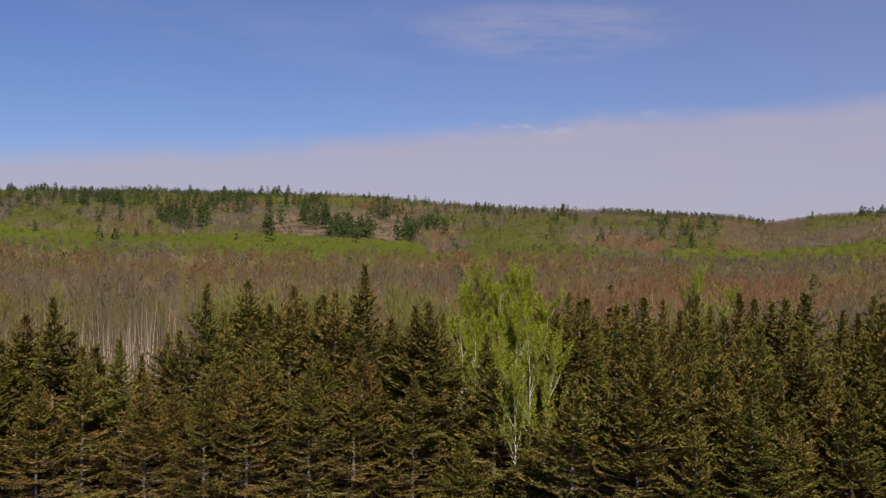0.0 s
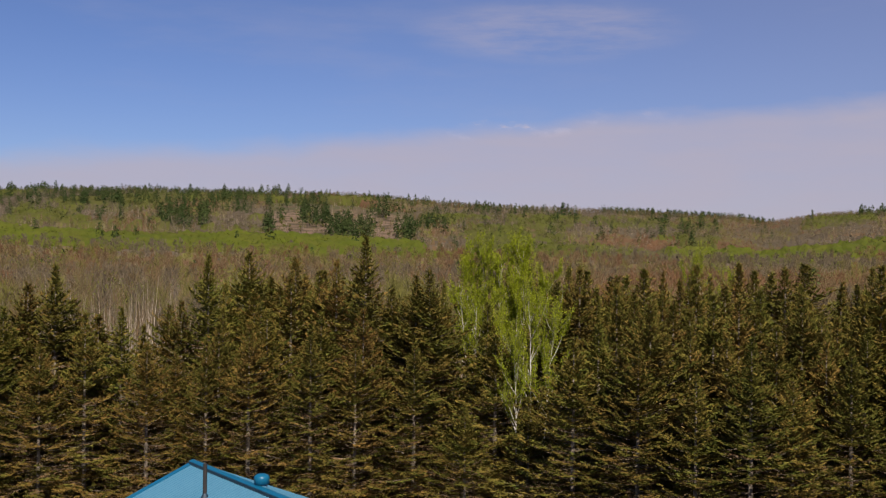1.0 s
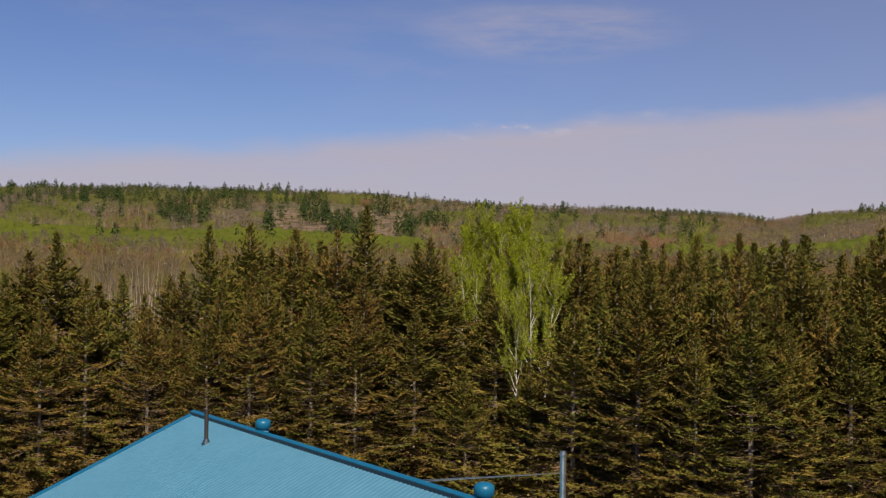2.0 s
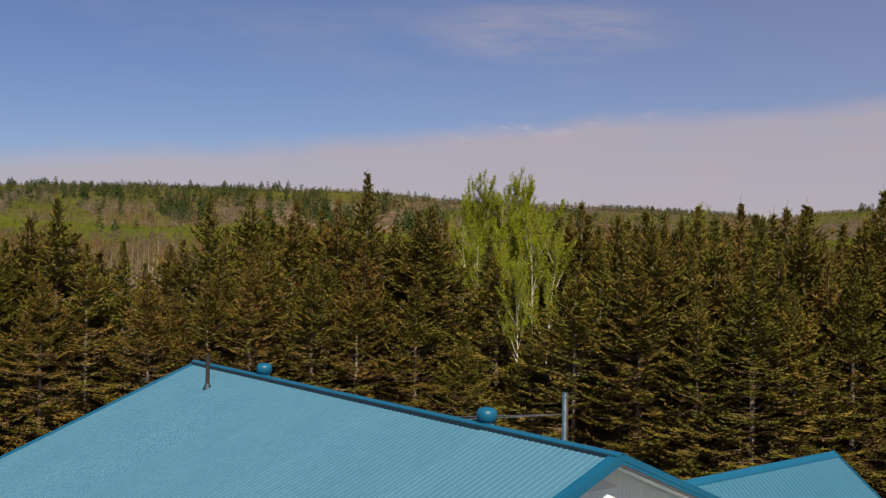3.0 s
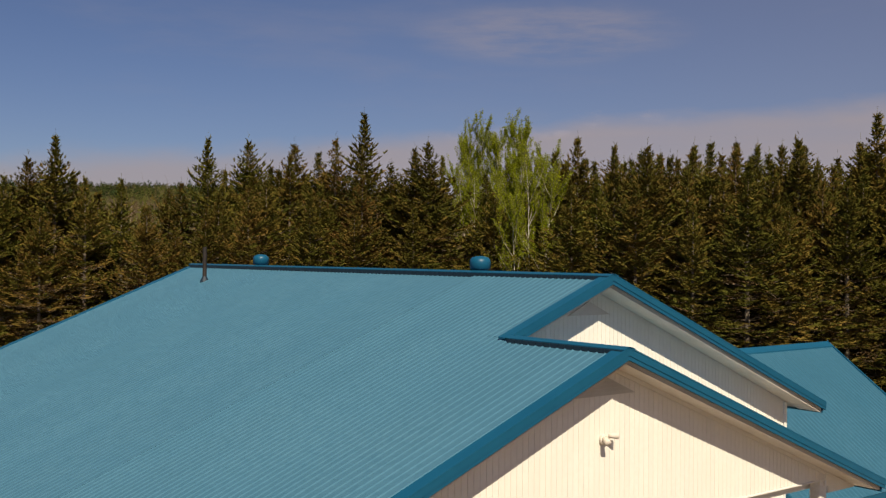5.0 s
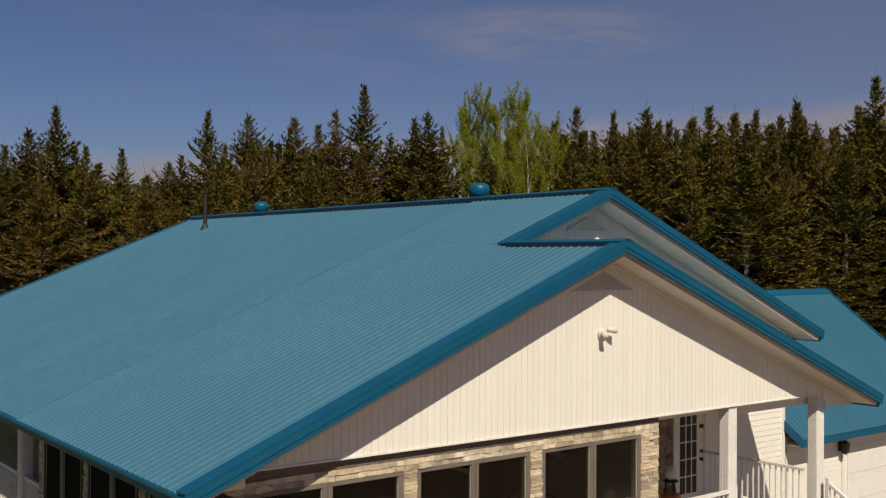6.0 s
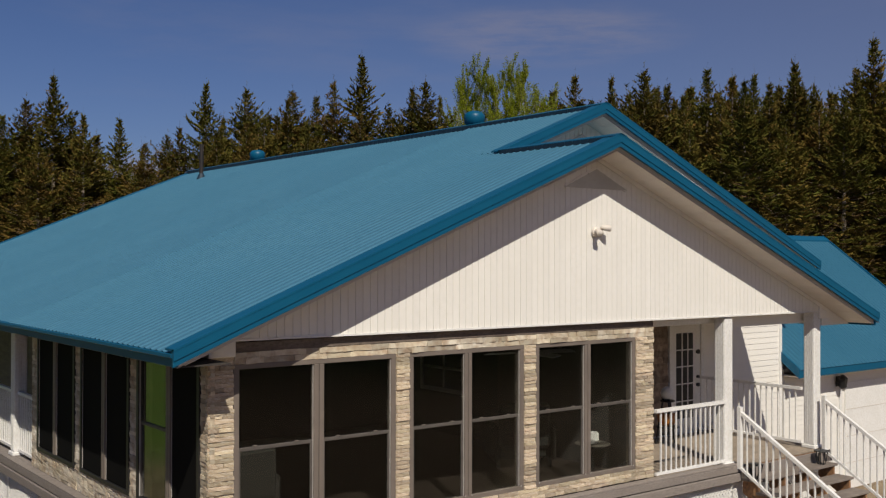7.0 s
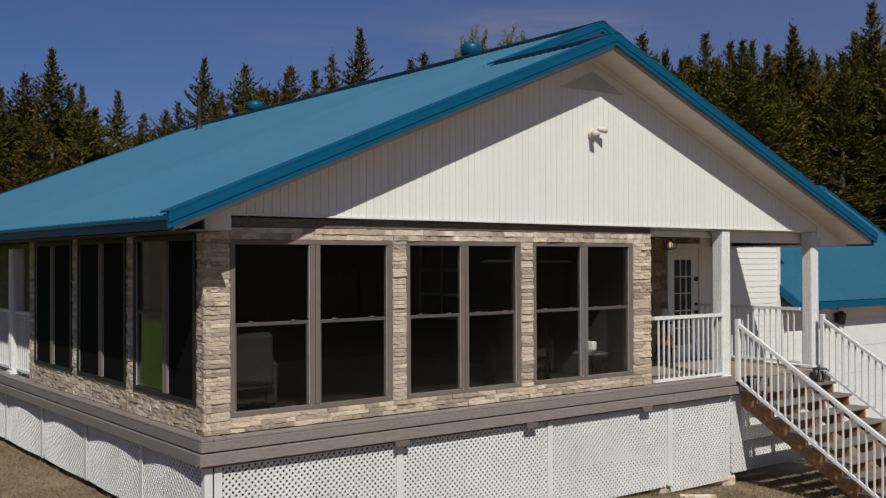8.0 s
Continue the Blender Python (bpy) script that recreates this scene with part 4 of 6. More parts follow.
part("eave_fascia", boxed(GX0, GX1, GE_Y - 0.015, GE_Y + 0.015, GE_Z - 0.18, GE_Z - 0.02, bevel=0.004), TRIM, groof)
for x, o in ((GX0, -1), (GX1, 1)):
    bm = bmesh.new()
    xa, xb = sorted((x + o * 0.0, x + o * 0.04))
    prism(bm, [(GE_Y - 0.04, GE_Z - 0.18), (GR_Y, GR_Z - 0.16), (GR_Y, GR_Z + 0.045), (GE_Y - 0.04, GE_Z + 0.02)], "x", xa, xb)
    part("rake_trim", bm, TRIM, groof)
gwall = part("garage_wall", boxed(18.3, 25.0, 12.02, 12.14, 0.0, 2.9), SIDING, garage, "white garage wall in the shade of the eave")
part("garage_wall", boxed(24.88, 25.0, 12.14, 18.6, 0.0, 2.9), SIDING, garage)
part("garage_wall", prism(bmesh.new(), [(12.14, 2.9), (18.6, 2.9), (GR_Y, 5.5)], "x", 24.88, 25.0), SIDING, garage)
part("garage_soffit", boxed(GX0 + 0.05, GX1 - 0.05, GE_Y + 0.02, 12.02, GE_Z - 0.175, GE_Z - 0.155), SOFFIT, garage)
z = 0.3
while z < 2.7:
    bm = bmesh.new()
    prism(bm, [(12.0, z), (12.019, z), (12.019, z + 0.1), (12.008, z + 0.1)], "x", 18.32, 20.35)
    part("siding_course", bm, SIDING, gwall)
    z += 0.1
part("corner_board", boxed(20.36, 20.46, 11.985, 12.018, 0.1, 2.75, bevel=0.005), WHITE, gwall)
gdoor = part("garage_door", boxed(20.6, 24.4, 11.99, 12.018, 0.1, 2.45, bevel=0.004), WHITE, garage, "wide white sectional garage door")
for z in (0.68, 1.27, 1.86):
    part("door_joint", boxed(20.62, 24.38, 11.984, 11.989, z - 0.006, z + 0.006), SOFFIT, gdoor)

# ---- roof fittings ----
def mushroom_vent(x, y, z, label):
    v = empty("roof_vent", (x, y, z), label, "vent", "roof vents")
    part("collar", lathe(bmesh.new(), (x, y, z), [(0.155, -0.15), (0.155, 0.02), (0.145, 0.16)], 24), ROOF, v, smooth=True)
    part("hood", lathe(bmesh.new(), (x, y, z), [(0.15, 0.12), (0.20, 0.14), (0.205, 0.27), (0.195, 0.32), (0.15, 0.365), (0.08, 0.385), (0.02, 0.39)], 24), TRIM, v, smooth=True)
    return v


mushroom_vent(12.55, 24.1, 7.65, "blue round-capped roof vent on the ridge")
mushroom_vent(12.55, 15.05, 7.65, "blue round-capped roof vent on the ridge")
pipe = empty("vent_pipe", (11.5, 25.3, 7.34), "dark rusty plumbing vent pipe through the roof", "pipe")
part("pipe", tube(bmesh.new(), (11.5, 25.3, 7.25), (11.5, 25.3, 8.22), 0.055), PIPE, pipe)
part("flashing", lathe(bmesh.new(), (11.5, 25.3, 7.32), [(0.14, -0.06), (0.1, 0.03), (0.056, 0.12)], 16), TRIM_DARK, pipe)
flue = empty("flue_pipe", (17.5, 17.9, 5.57), "shiny stainless chimney flue with two thin braces", "chimney")
part("pipe", tube(bmesh.new(), (17.5, 17.9, 5.5), (17.5, 17.9, 7.50), 0.078, seg=24), STEEL, flue, smooth=False)
part("collar", lathe(bmesh.new(), (17.5, 17.9, 7.06), [(0.079, 0), (0.089, 0.012), (0.089, 0.04), (0.079, 0.05)], 24), STEEL, flue)
part("cap", lathe(bmesh.new(), (17.5, 17.9, 7.50), [(0.078, 0), (0.09, 0.02), (0.09, 0.08), (0.07, 0.10), (0.07, 0.13)], 24), STEEL, flue)
for bx, by in ((13.6, 19.0), (14.3, 19.9)):
    part("brace", tube(bmesh.new(), (17.44, 17.95, 7.09), (bx, by, RIDGE_Z - MAIN_PITCH * (bx - RIDGE_X) - 0.01), 0.010, seg=6), STEEL, flue)

# ---- lamps and small things ----
spot_lamp = empty("security_light", (10.20, 9.56, 5.53), "white twin-head security light on the gable", "wall lamp")
part("base", lathe(bmesh.new(), (0, 0, 0), [(0.075, 0), (0.075, 0.03), (0.05, 0.05)], 16), SOFFIT, spot_lamp).matrix_basis = pose(10.20, 9.585, 5.53, 90)
for m in (look((10.15, 9.48, 5.53), (10.0, 8.9, 5.23)), look((10.29, 9.48, 5.585), (10.95, 9.2, 5.53))):
    bm = bmesh.new()
    lathe(bm, (0, 0, 0), [(0.02, 0.07), (0.035, 0.04), (0.048, -0.055), (0.044, -0.07)], 16)
    bmesh.ops.transform(bm, verts=bm.verts, matrix=m)
    part("lamp_head", bm, SOFFIT, spot_lamp, smooth=True)
    part("arm", tube(bmesh.new(), m.translation, (10.20, 9.55, 5.53), 0.015, seg=8), SOFFIT, spot_lamp)

lantern = empty("porch_lantern", (14.42, 11.7, 4.235), "black metal porch lantern, lit, below the ceiling", "lantern")
part("roof_plate", lathe(bmesh.new(), (14.42, 11.7, 4.165), [(0.16, 0), (0.15, 0.03), (0.06, 0.07), (0.03, 0.069)], 8), BLACK, lantern)
for k in range(4):
    a = k * 1.5708 + 0.785
    part("bar", beam(bmesh.new(), (14.42 + 0.14 * math.cos(a), 11.7 + 0.14 * math.sin(a), 4.165), (14.42 + 0.09 * math.cos(a), 11.7 + 0.09 * math.sin(a), 3.985), 0.014, 0.014), BLACK, lantern)
part("base_plate", lathe(bmesh.new(), (14.42, 11.7, 3.965), [(0.05, 0), (0.1, 0.015), (0.1, 0.025)], 8), BLACK, lantern)
part("bulb", lathe(bmesh.new(), (14.42, 11.7, 4.0), [(0.012, 0), (0.03, 0.04), (0.032, 0.07), (0.012, 0.11)], 12), GLOW, lantern, smooth=True)

sconce = empty("garage_lamp", (20.25, 11.98, 2.5), "black carriage lamp on the garage wall", "wall lamp")
part("backplate", boxed(20.19, 20.31, 11.95, 11.984, 2.4, 2.62, bevel=0.006), BLACK, sconce)
part("cage", lathe(bmesh.new(), (20.25, 11.85, 2.36), [(0.04, 0), (0.075, 0.03), (0.1, 0.2), (0.11, 0.22), (0.03, 0.3)], 6), BLACK, sconce)

stand = empty("plant_stand", (13.9, 11.4, DECK_Z), "black wire plant stand with an orange pot", "plant stand")
for k in range(3):
    a = 2.094 * k
    part("leg", tube(bmesh.new(), (13.9 + 0.2 * math.cos(a), 11.4 + 0.2 * math.sin(a), DECK_Z), (13.9 + 0.07 * math.cos(a), 11.4 + 0.07 * math.sin(a), DECK_Z + 0.80), 0.018, seg=8), BLACK, stand)
for z, r in ((0.3, 0.19), (0.75, 0.12)):
    part("ring", lathe(bmesh.new(), (13.9, 11.4, DECK_Z + z), [(r, 0), (r + 0.015, 0.015), (r, 0.03)], 16), BLACK, stand)
tagged(part("porch_ornament", lathe(bmesh.new(), (13.9, 11.4, DECK_Z + 0.785), [(0.05, 0), (0.1, 0.05), (0.115, 0.12), (0.09, 0.19), (0.03, 0.23)], 20), WHITE, smooth=True), "white round ornament on the black wire stand", "ornament")
orange = empty("flower_pot", (13.9, 11.4, DECK_Z + 0.33), "glazed orange pot on a wire stand", "pot")
part("body", lathe(bmesh.new(), (13.9, 11.4, DECK_Z + 0.33), [(0.09, 0), (0.16, 0.08), (0.17, 0.18), (0.13, 0.22)], 18), ORANGE, orange, smooth=True)


def wire_basket(x, y, z):
    b = empty("wire_basket", (x, y, z), "small black wire basket hung by the stair rail", "basket", "stair baskets")
    for k in range(9):
        a = 6.2832 * k / 9
        part("wire", tube(bmesh.new(), (x + 0.11 * math.cos(a), y + 0.11 * math.sin(a), z + 0.22), (x + 0.06 * math.cos(a), y + 0.06 * math.sin(a), z), 0.007, seg=5), BLACK, b)
    part("rim", lathe(bmesh.new(), (x, y, z + 0.21), [(0.112, 0), (0.12, 0.01), (0.112, 0.02)], 16), BLACK, b)
    part("base", lathe(bmesh.new(), (x, y, z), [(0.065, 0), (0.065, 0.012)], 16), BLACK, b)


wire_basket(13.52, 9.33, DECK_Z - RISE)
wire_basket(15.34, 9.33, DECK_Z - RISE)

# ---- ground ----
AX, AY = 0.614, 0.789


def at_view(u, depth):
    """Plan place at a bearing u (aside over ahead) and a depth ahead of the drone's column of air."""
    return u * depth * AY + depth * AX, -u * depth * AX + depth * AY


CREST_U = [-0.60, -0.44, -0.30, -0.22, -0.10, -0.05, 0.00, 0.09, 0.16, 0.22, 0.29, 0.32, 0.37, 0.44, 0.60]
CREST_H = [57, 57, 61, 61, 61, 58, 54, 50, 48, 45, 42, 37, 44, 47, 47]


def hill(u, r):
    s = min(max((r - 330.0) / 670.0, 0.0), 1.0)
    s = s * s * (3 - 2 * s)
    back = min(max((r - 1100.0) / 1500.0, 0.0), 1.0)
    return float(np.interp(u, CREST_U, CREST_H)) * s * (1 - 0.5 * back)


def land(x, y):
    r = math.hypot(x, y)
    ahead = x * AX + y * AY
    u = (x * AY - y * AX) / max(ahead, 1.0) if ahead > 1.0 else (0.6 if x * AY - y * AX > 0 else -0.6)
    u = max(-0.6, min(0.6, u))
    near = ground_z(x, y) - 0.05
    k = min(max((math.hypot(x - 11, y - 15) - 16.0) / 22.0, 0.0), 1.0)
    z = near * (1 - k) + 0.05 * k
    if r > 60:
        z += 0.8 * noise.noise((x * 0.01, y * 0.01, 0.3)) * min((r - 60) / 100, 1)
    if r > 300:
        z += hill(u, r) + 3.0 * noise.noise((x * 0.006, y * 0.006, 4.0)) * min((r - 300) / 300, 1)
    return z


def ground_material():
    m = bpy.data.materials.new("ground_cover")
    m.use_nodes = True
    n, l = m.node_tree.nodes, m.node_tree.links
    b = n["Principled BSDF"]
    b.inputs["Roughness"].default_value = 0.95
    b.inputs["Specular IOR Level"].default_value = 0.1
    geo = n.new("ShaderNodeTexCoord").outputs["Object"]

    def tex(scale, detail=6):
        t = n.new("ShaderNodeTexNoise")
        t.inputs["Scale"].default_value, t.inputs["Detail"].default_value = scale, detail
        l.new(geo, t.inputs["Vector"])
        return t.outputs["Fac"]

    def span(v, lo, hi, smooth=True):
        r = n.new("ShaderNodeMapRange")
        r.inputs[1].default_value, r.inputs[2].default_value = lo, hi
        l.new(v, r.inputs[0])
        return r.outputs[0]

    def mixed(f, a, bb):
        x = n.new("ShaderNodeMix")
        x.data_type = "RGBA"
        l.new(f, x.inputs["Factor"])
        for key, v in (("A", a), ("B", bb)):
            if isinstance(v, tuple):
                x.inputs[key].default_value = (*v, 1)
            else:
                l.new(v, x.inputs[key])
        return x.outputs["Result"]

    dist = n.new("ShaderNodeVectorMath")
    dist.operation = "DISTANCE"
    l.new(geo, dist.inputs[0])
    dist.inputs[1].default_value = (11, 16, 0.5)
    d = dist.outputs["Value"]
    dirt = mixed(span(tex(1.3), 0.38, 0.62), (0.20, 0.15, 0.10), (0.30, 0.24, 0.165))
    dirt = mixed(span(tex(30), 0.45, 0.7), dirt, (0.12, 0.08, 0.05))
    grass = mixed(span(tex(0.7), 0.35, 0.65), (0.085, 0.155, 0.022), (0.12, 0.17, 0.032))
    grass = mixed(span(tex(25), 0.45, 0.7), grass, (0.05, 0.08, 0.018))
    west = n.new("ShaderNodeVectorMath")
    west.operation = "DISTANCE"
    l.new(geo, west.inputs[0])
    west.inputs[1].default_value = (-16, 36, 0.9)
    floor = mixed(span(tex(0.05), 0.4, 0.6), (0.075, 0.055, 0.034), (0.05, 0.055, 0.02))
    rock = mixed(span(tex(0.09), 0.42, 0.58), (0.055, 0.042, 0.026), (0.14, 0.096, 0.066))
    bare = n.new("ShaderNodeVectorMath")
    bare.operation = "DISTANCE"
    l.new(geo, bare.inputs[0])
    bare.inputs[1].default_value = (*at_view(-0.095, 690), 38)
    wild = mixed(span(bare.outputs["Value"], 125, 80), floor, rock)
    l.new(mixed(span(west.outputs["Value"], 27.0, 21.0), mixed(span(d, 26, 40), dirt, wild), grass), b.inputs["Base Color"])
    bp = n.new("ShaderNodeBump")
    bp.inputs["Strength"].default_value, bp.inputs["Distance"].default_value = 0.6, 0.05
    l.new(tex(14), bp.inputs["Height"])
    l.new(bp.outputs[0], b.inputs["Normal"])
    return m


def build_ground():
    radii = [0.0] + [1.0 * k for k in range(1, 31)] + [34, 40, 50, 65, 85, 110, 145, 190, 240, 290, 330, 370] + [410 + 35 * k for k in range(24)] + [1300, 1500, 1900, 2600, 3600, 4600]
    seg = 240
    cx, cy = 9.0, 13.0
    vs, fs = [(cx, cy, land(cx, cy))], []
    for r in radii[1:]:
        for k in range(seg):
            a = 6.2831853 * k / seg
            x, y = cx + r * math.cos(a), cy + r * math.sin(a)
            vs.append((x, y, land(x, y)))
    for k in range(seg):
        fs.append((0, 1 + k, 1 + (k + 1) % seg))
    for i in range(len(radii) - 2):
        a0, b0 = 1 + i * seg, 1 + (i + 1) * seg
        for k in range(seg):
            fs.append((a0 + k, b0 + k, b0 + (k + 1) % seg, a0 + (k + 1) % seg))
    me = bpy.data.meshes.new("ground")
    me.from_pydata(vs, [], fs)
    me.materials.append(ground_material())
    me.shade_smooth()
    tagged(new("ground", me), "dry brown yard, green lawn and wooded hills", "ground", kind="structure")


build_ground()


# ---- trees ----
def tri_mesh(name, verts, faces, mats, index=None):
    me = bpy.data.meshes.new(name)
    v = np.asarray(verts, dtype=np.float32).reshape(-1, 3)
    f = np.asarray(faces, dtype=np.int32)
    me.vertices.add(len(v))
    me.vertices.foreach_set("co", v.ravel())
    me.loops.add(f.size)
    me.loops.foreach_set("vertex_index", f.ravel())
    me.polygons.add(len(f))
    me.polygons.foreach_set("loop_start", np.arange(len(f), dtype=np.int32) * f.shape[1])
    if index is not None:
        me.polygons.foreach_set("material_index", np.asarray(index, dtype=np.int32))
    for m in mats:
        me.materials.append(m)
    me.update(calc_edges=True)
    me.validate()
    return me


def spikes(base, way, length, width, side):
    """Pointed twigs: three corners each."""
    v = np.stack((base + side * width[:, None], base + way * length[:, None], base - side * width[:, None]), axis=1).reshape(-1, 3)
    return v, np.arange(len(v)).reshape(-1, 3)


def unit(a):
    return a / np.maximum(np.linalg.norm(a, axis=-1, keepdims=True), 1e-6)


def spruce(name, seed, tall, wide, label, gap=0.16, sparse=0.0, green=0.5, foot=2.4):
    """A spruce: tapered trunk, whorls of boughs that sag and turn up at the tip, each a fan of branchlets set with needle twigs, dead brown twigs inside."""
    g = np.random.default_rng(seed)
    t = empty(name, (0, 0, 0), label, "tree", "spruce belt")
    bm = bmesh.new()
    tube(bm, (0, 0, -0.3), (0, 0, tall * 0.6), 0.17, 0.085, 7)
    tube(bm, (0, 0, tall * 0.6), (0, 0, tall * 0.985), 0.085, 0.012, 6)
    part("trunk", bm, BARK, t)
    B, D, L, W, S, M = [], [], [], [], [], []
    db, dd, dl, dw, ds = [], [], [], [], []
    upv = np.array((0, 0, 1.0))
    lobes = [(g.uniform(0, 6.28), g.uniform(0, 1), g.uniform(-0.42, 0.34)) for _ in range(10)]

    def add(p, w, ln, hw, slot):
        n = len(p)
        slim = np.clip((tall - p[:, 2]) / 1.4, 0.7, 1.0)
        B.append(p); D.append(w); L.append(ln * slim); W.append(hw * slim)
        S.append(unit(np.cross(w, upv + g.normal(0, 0.85, (n, 3)))))
        M.append(np.full(n, slot) if np.isscalar(slot) else slot)

    def bough(z, a, share):
        q = z / tall
        d = tall - z
        swell = 1 + sum(w * max(0.0, math.cos(a - b)) * math.exp(-((q - h) / 0.10) ** 2) for b, h, w in lobes)
        ln = max(0.12, wide * 0.75 * d ** 0.82 * d / (d + 0.75) * (1.0 if q > 0.16 else 0.85) * swell * share)
        rise = math.radians(np.interp(q, (0.1, 0.45, 0.75, 0.97), (-9, 4, 28, 56)) + g.normal(0, 6))
        out = np.array((math.cos(a) * math.cos(rise), math.sin(a) * math.cos(rise), math.sin(rise)))
        acr = np.array((-math.sin(a), math.cos(a), 0.0))
        start = 0.05 if q > 0.7 else 0.18
        n = max(3, int(ln * (1 - start) / gap))
        s = start + (1 - start) * (np.arange(n) + g.uniform(0.2, 0.9, n)) / n
        sag = ln * (-0.34 * s + 0.40 * s ** 2.6) * (1 - q) ** 0.7
        p = np.array((0, 0, z)) + out * (s * ln)[:, None] + upv * sag[:, None]
        inner = (s < 0.45) & (q < 0.66)
        tone = g.random() < green * np.interp(q, (0.3, 0.8), (0.55, 1.5))
        for sg in (-1, 1):
            fan = g.normal(0.92, 0.2, n)
            w = unit(out * np.cos(fan)[:, None] + acr * (sg * np.sin(fan))[:, None] + upv * (g.normal(-0.22, 0.2, n) * (1 - q) + 0.25 * q)[:, None])
            bl = (0.13 + min(0.36 * ln, 0.75) * (1.02 - s) ** 0.8) * g.uniform(0.6, 1.25, n)
            brown = inner & (g.random(n) < 0.72)
            slot = np.where(brown, 2, np.where(g.random(n) < 0.15, 1 - int(tone), int(tone)))
            add(p, w, bl, np.full(n, 0.044) * np.where(brown, 0.5, 1.0), slot)
            # needle twigs along each branchlet
            m = np.maximum(1, (bl / 0.14).astype(int))
            i = np.repeat(np.arange(n), m)
            k = len(i)
            f = g.uniform(0.12, 0.95, k)
            side = np.where(g.random(k) < 0.5, -1.0, 1.0)
            ww = unit(w[i] + (np.cross(w[i], upv) * (side * g.uniform(0.5, 1.1, k))[:, None]) + g.normal(0, 0.22, (k, 3)) + upv * 0.10)
            add(p[i] + w[i] * (bl[i] * f)[:, None], ww, g.uniform(0.11, 0.25, k) * np.where(brown[i], 0.7, 1.0), g.uniform(0.028, 0.050, k) * np.where(brown[i], 0.55, 1.0), slot[i])
        # upturned tip
        k = 3
        add(np.repeat(p[-1:], k, 0), unit(out + upv * 0.35 + g.normal(0, 0.3, (k, 3))), g.uniform(0.14, 0.32, k), np.full(k, 0.040), int(tone))
        # the bare bough wood
        if q < 0.8 and ln > 0.7:
            m = 3
            db.append(np.repeat(np.array([[0, 0, z]]), m, 0) + out * (np.array([[0.0], [0.2], [0.4]]) * ln) + upv * (-0.08 * ln * np.array([[0.0], [0.5], [1.0]])))
            dd.append(unit(np.repeat(out[None], m, 0) + g.normal(0, 0.12, (m, 3)))); dl.append(g.uniform(0.25, 0.45, m) * ln); dw.append(np.full(m, 0.012)); ds.append(np.repeat(upv[None], m, 0) + g.normal(0, 0.3, (m, 3)))

    z = foot
    turn = g.uniform(0, 6.28)
    while z < tall - 0.22:
        d = tall - z
        nb = int(g.integers(6, 10)) if d > 2.0 else 6
        turn += g.uniform(0.3, 1.0)
        for k in range(nb):
            if g.random() < 0.06 + sparse * (0.3 if 0.3 < z / tall < 0.62 else 0.1):
                continue
            bough(z + g.normal(0, 0.05), turn + 6.2832 * k / nb + g.normal(0, 0.16), g.uniform(0.62, 1.16))
        step = g.uniform(0.30, 0.46) * (1.0 if d > 3 else 0.72 if d > 1.2 else 0.5)
        for _ in range(2 if d > 1.2 else 1):
            bough(z + step * g.uniform(0.3, 0.7), g.uniform(0, 6.28), g.uniform(0.3, 0.7))
        # thin dead twigs round the trunk
        if z / tall < 0.6:
            m = 5
            a = g.uniform(0, 6.28, m)
            db.append(np.repeat(np.array([[0, 0, z]]), m, 0) + upv * g.uniform(0, 0.4, (m, 1))); dd.append(unit(np.stack((np.cos(a), np.sin(a), g.normal(-0.25, 0.2, m)), 1)))
            dl.append(g.uniform(0.4, 1.5, m)); dw.append(np.full(m, 0.008)); ds.append(unit(g.normal(0, 1, (m, 3))))
        z += step
    # leader shoot with short upright twigs
    k = 15
    zz = np.linspace(tall - 0.9, tall + 0.25, k)
    add(np.stack((np.zeros(k), np.zeros(k), zz), 1), unit(np.stack((g.normal(0, 0.45, k), g.normal(0, 0.45, k), np.full(k, 0.9)), 1)), g.uniform(0.08, 0.22, k), np.full(k, 0.018), 1)
    v, f = spikes(np.concatenate(B), np.concatenate(D), np.concatenate(L), np.concatenate(W), np.concatenate(S))
    c = new("crown", tri_mesh("crown", v, f, [NEEDLE, NEEDLE_GREEN, DEAD_NEEDLE], np.concatenate(M)))
    c.parent = t
    v, f = spikes(np.concatenate(db), np.concatenate(dd), np.concatenate(dl), np.concatenate(dw), np.concatenate(ds))
    c = tagged(new("dead_wood", tri_mesh("dead_wood", v, f, [DEAD])), kind="stuff")
    c.parent = t
    return t


spruces = [spruce("spruce_tree", 11 + k, 13.0, wd, "olive-green spruce with drooping boughs and brown inner twigs", sparse=sp, green=gr)
           for k, (wd, sp, gr) in enumerate(((1.0, 0.0, 0.8), (1.28, 0.2, 0.35), (0.9, 0.1, 0.6), (1.2, 0.35, 0.15), (1.05, 0.25, 0.45), (1.1, 0.5, 0.2), (0.95, 0.1, 0.9), (1.3, 0.4, 0.3)))]

behind = [spruce("spruce_tree", 31 + k, 13.0, wd, "olive-green spruce in the back of the belt", 0.26, foot=5.5) for k, wd in enumerate((1.0, 0.85, 1.2, 0.95))]
backs = [spruce("spruce_tree", 51 + k, 13.0, wd, "olive-green spruce top behind the belt", 0.22, foot=8.2) for k, wd in enumerate((0.95, 1.15, 0.8))]
around = [spruce("spruce_tree", 41, 13.0, 1.1, "olive-green spruce out of view at the edge of the woods", 0.42, foot=4.0)]

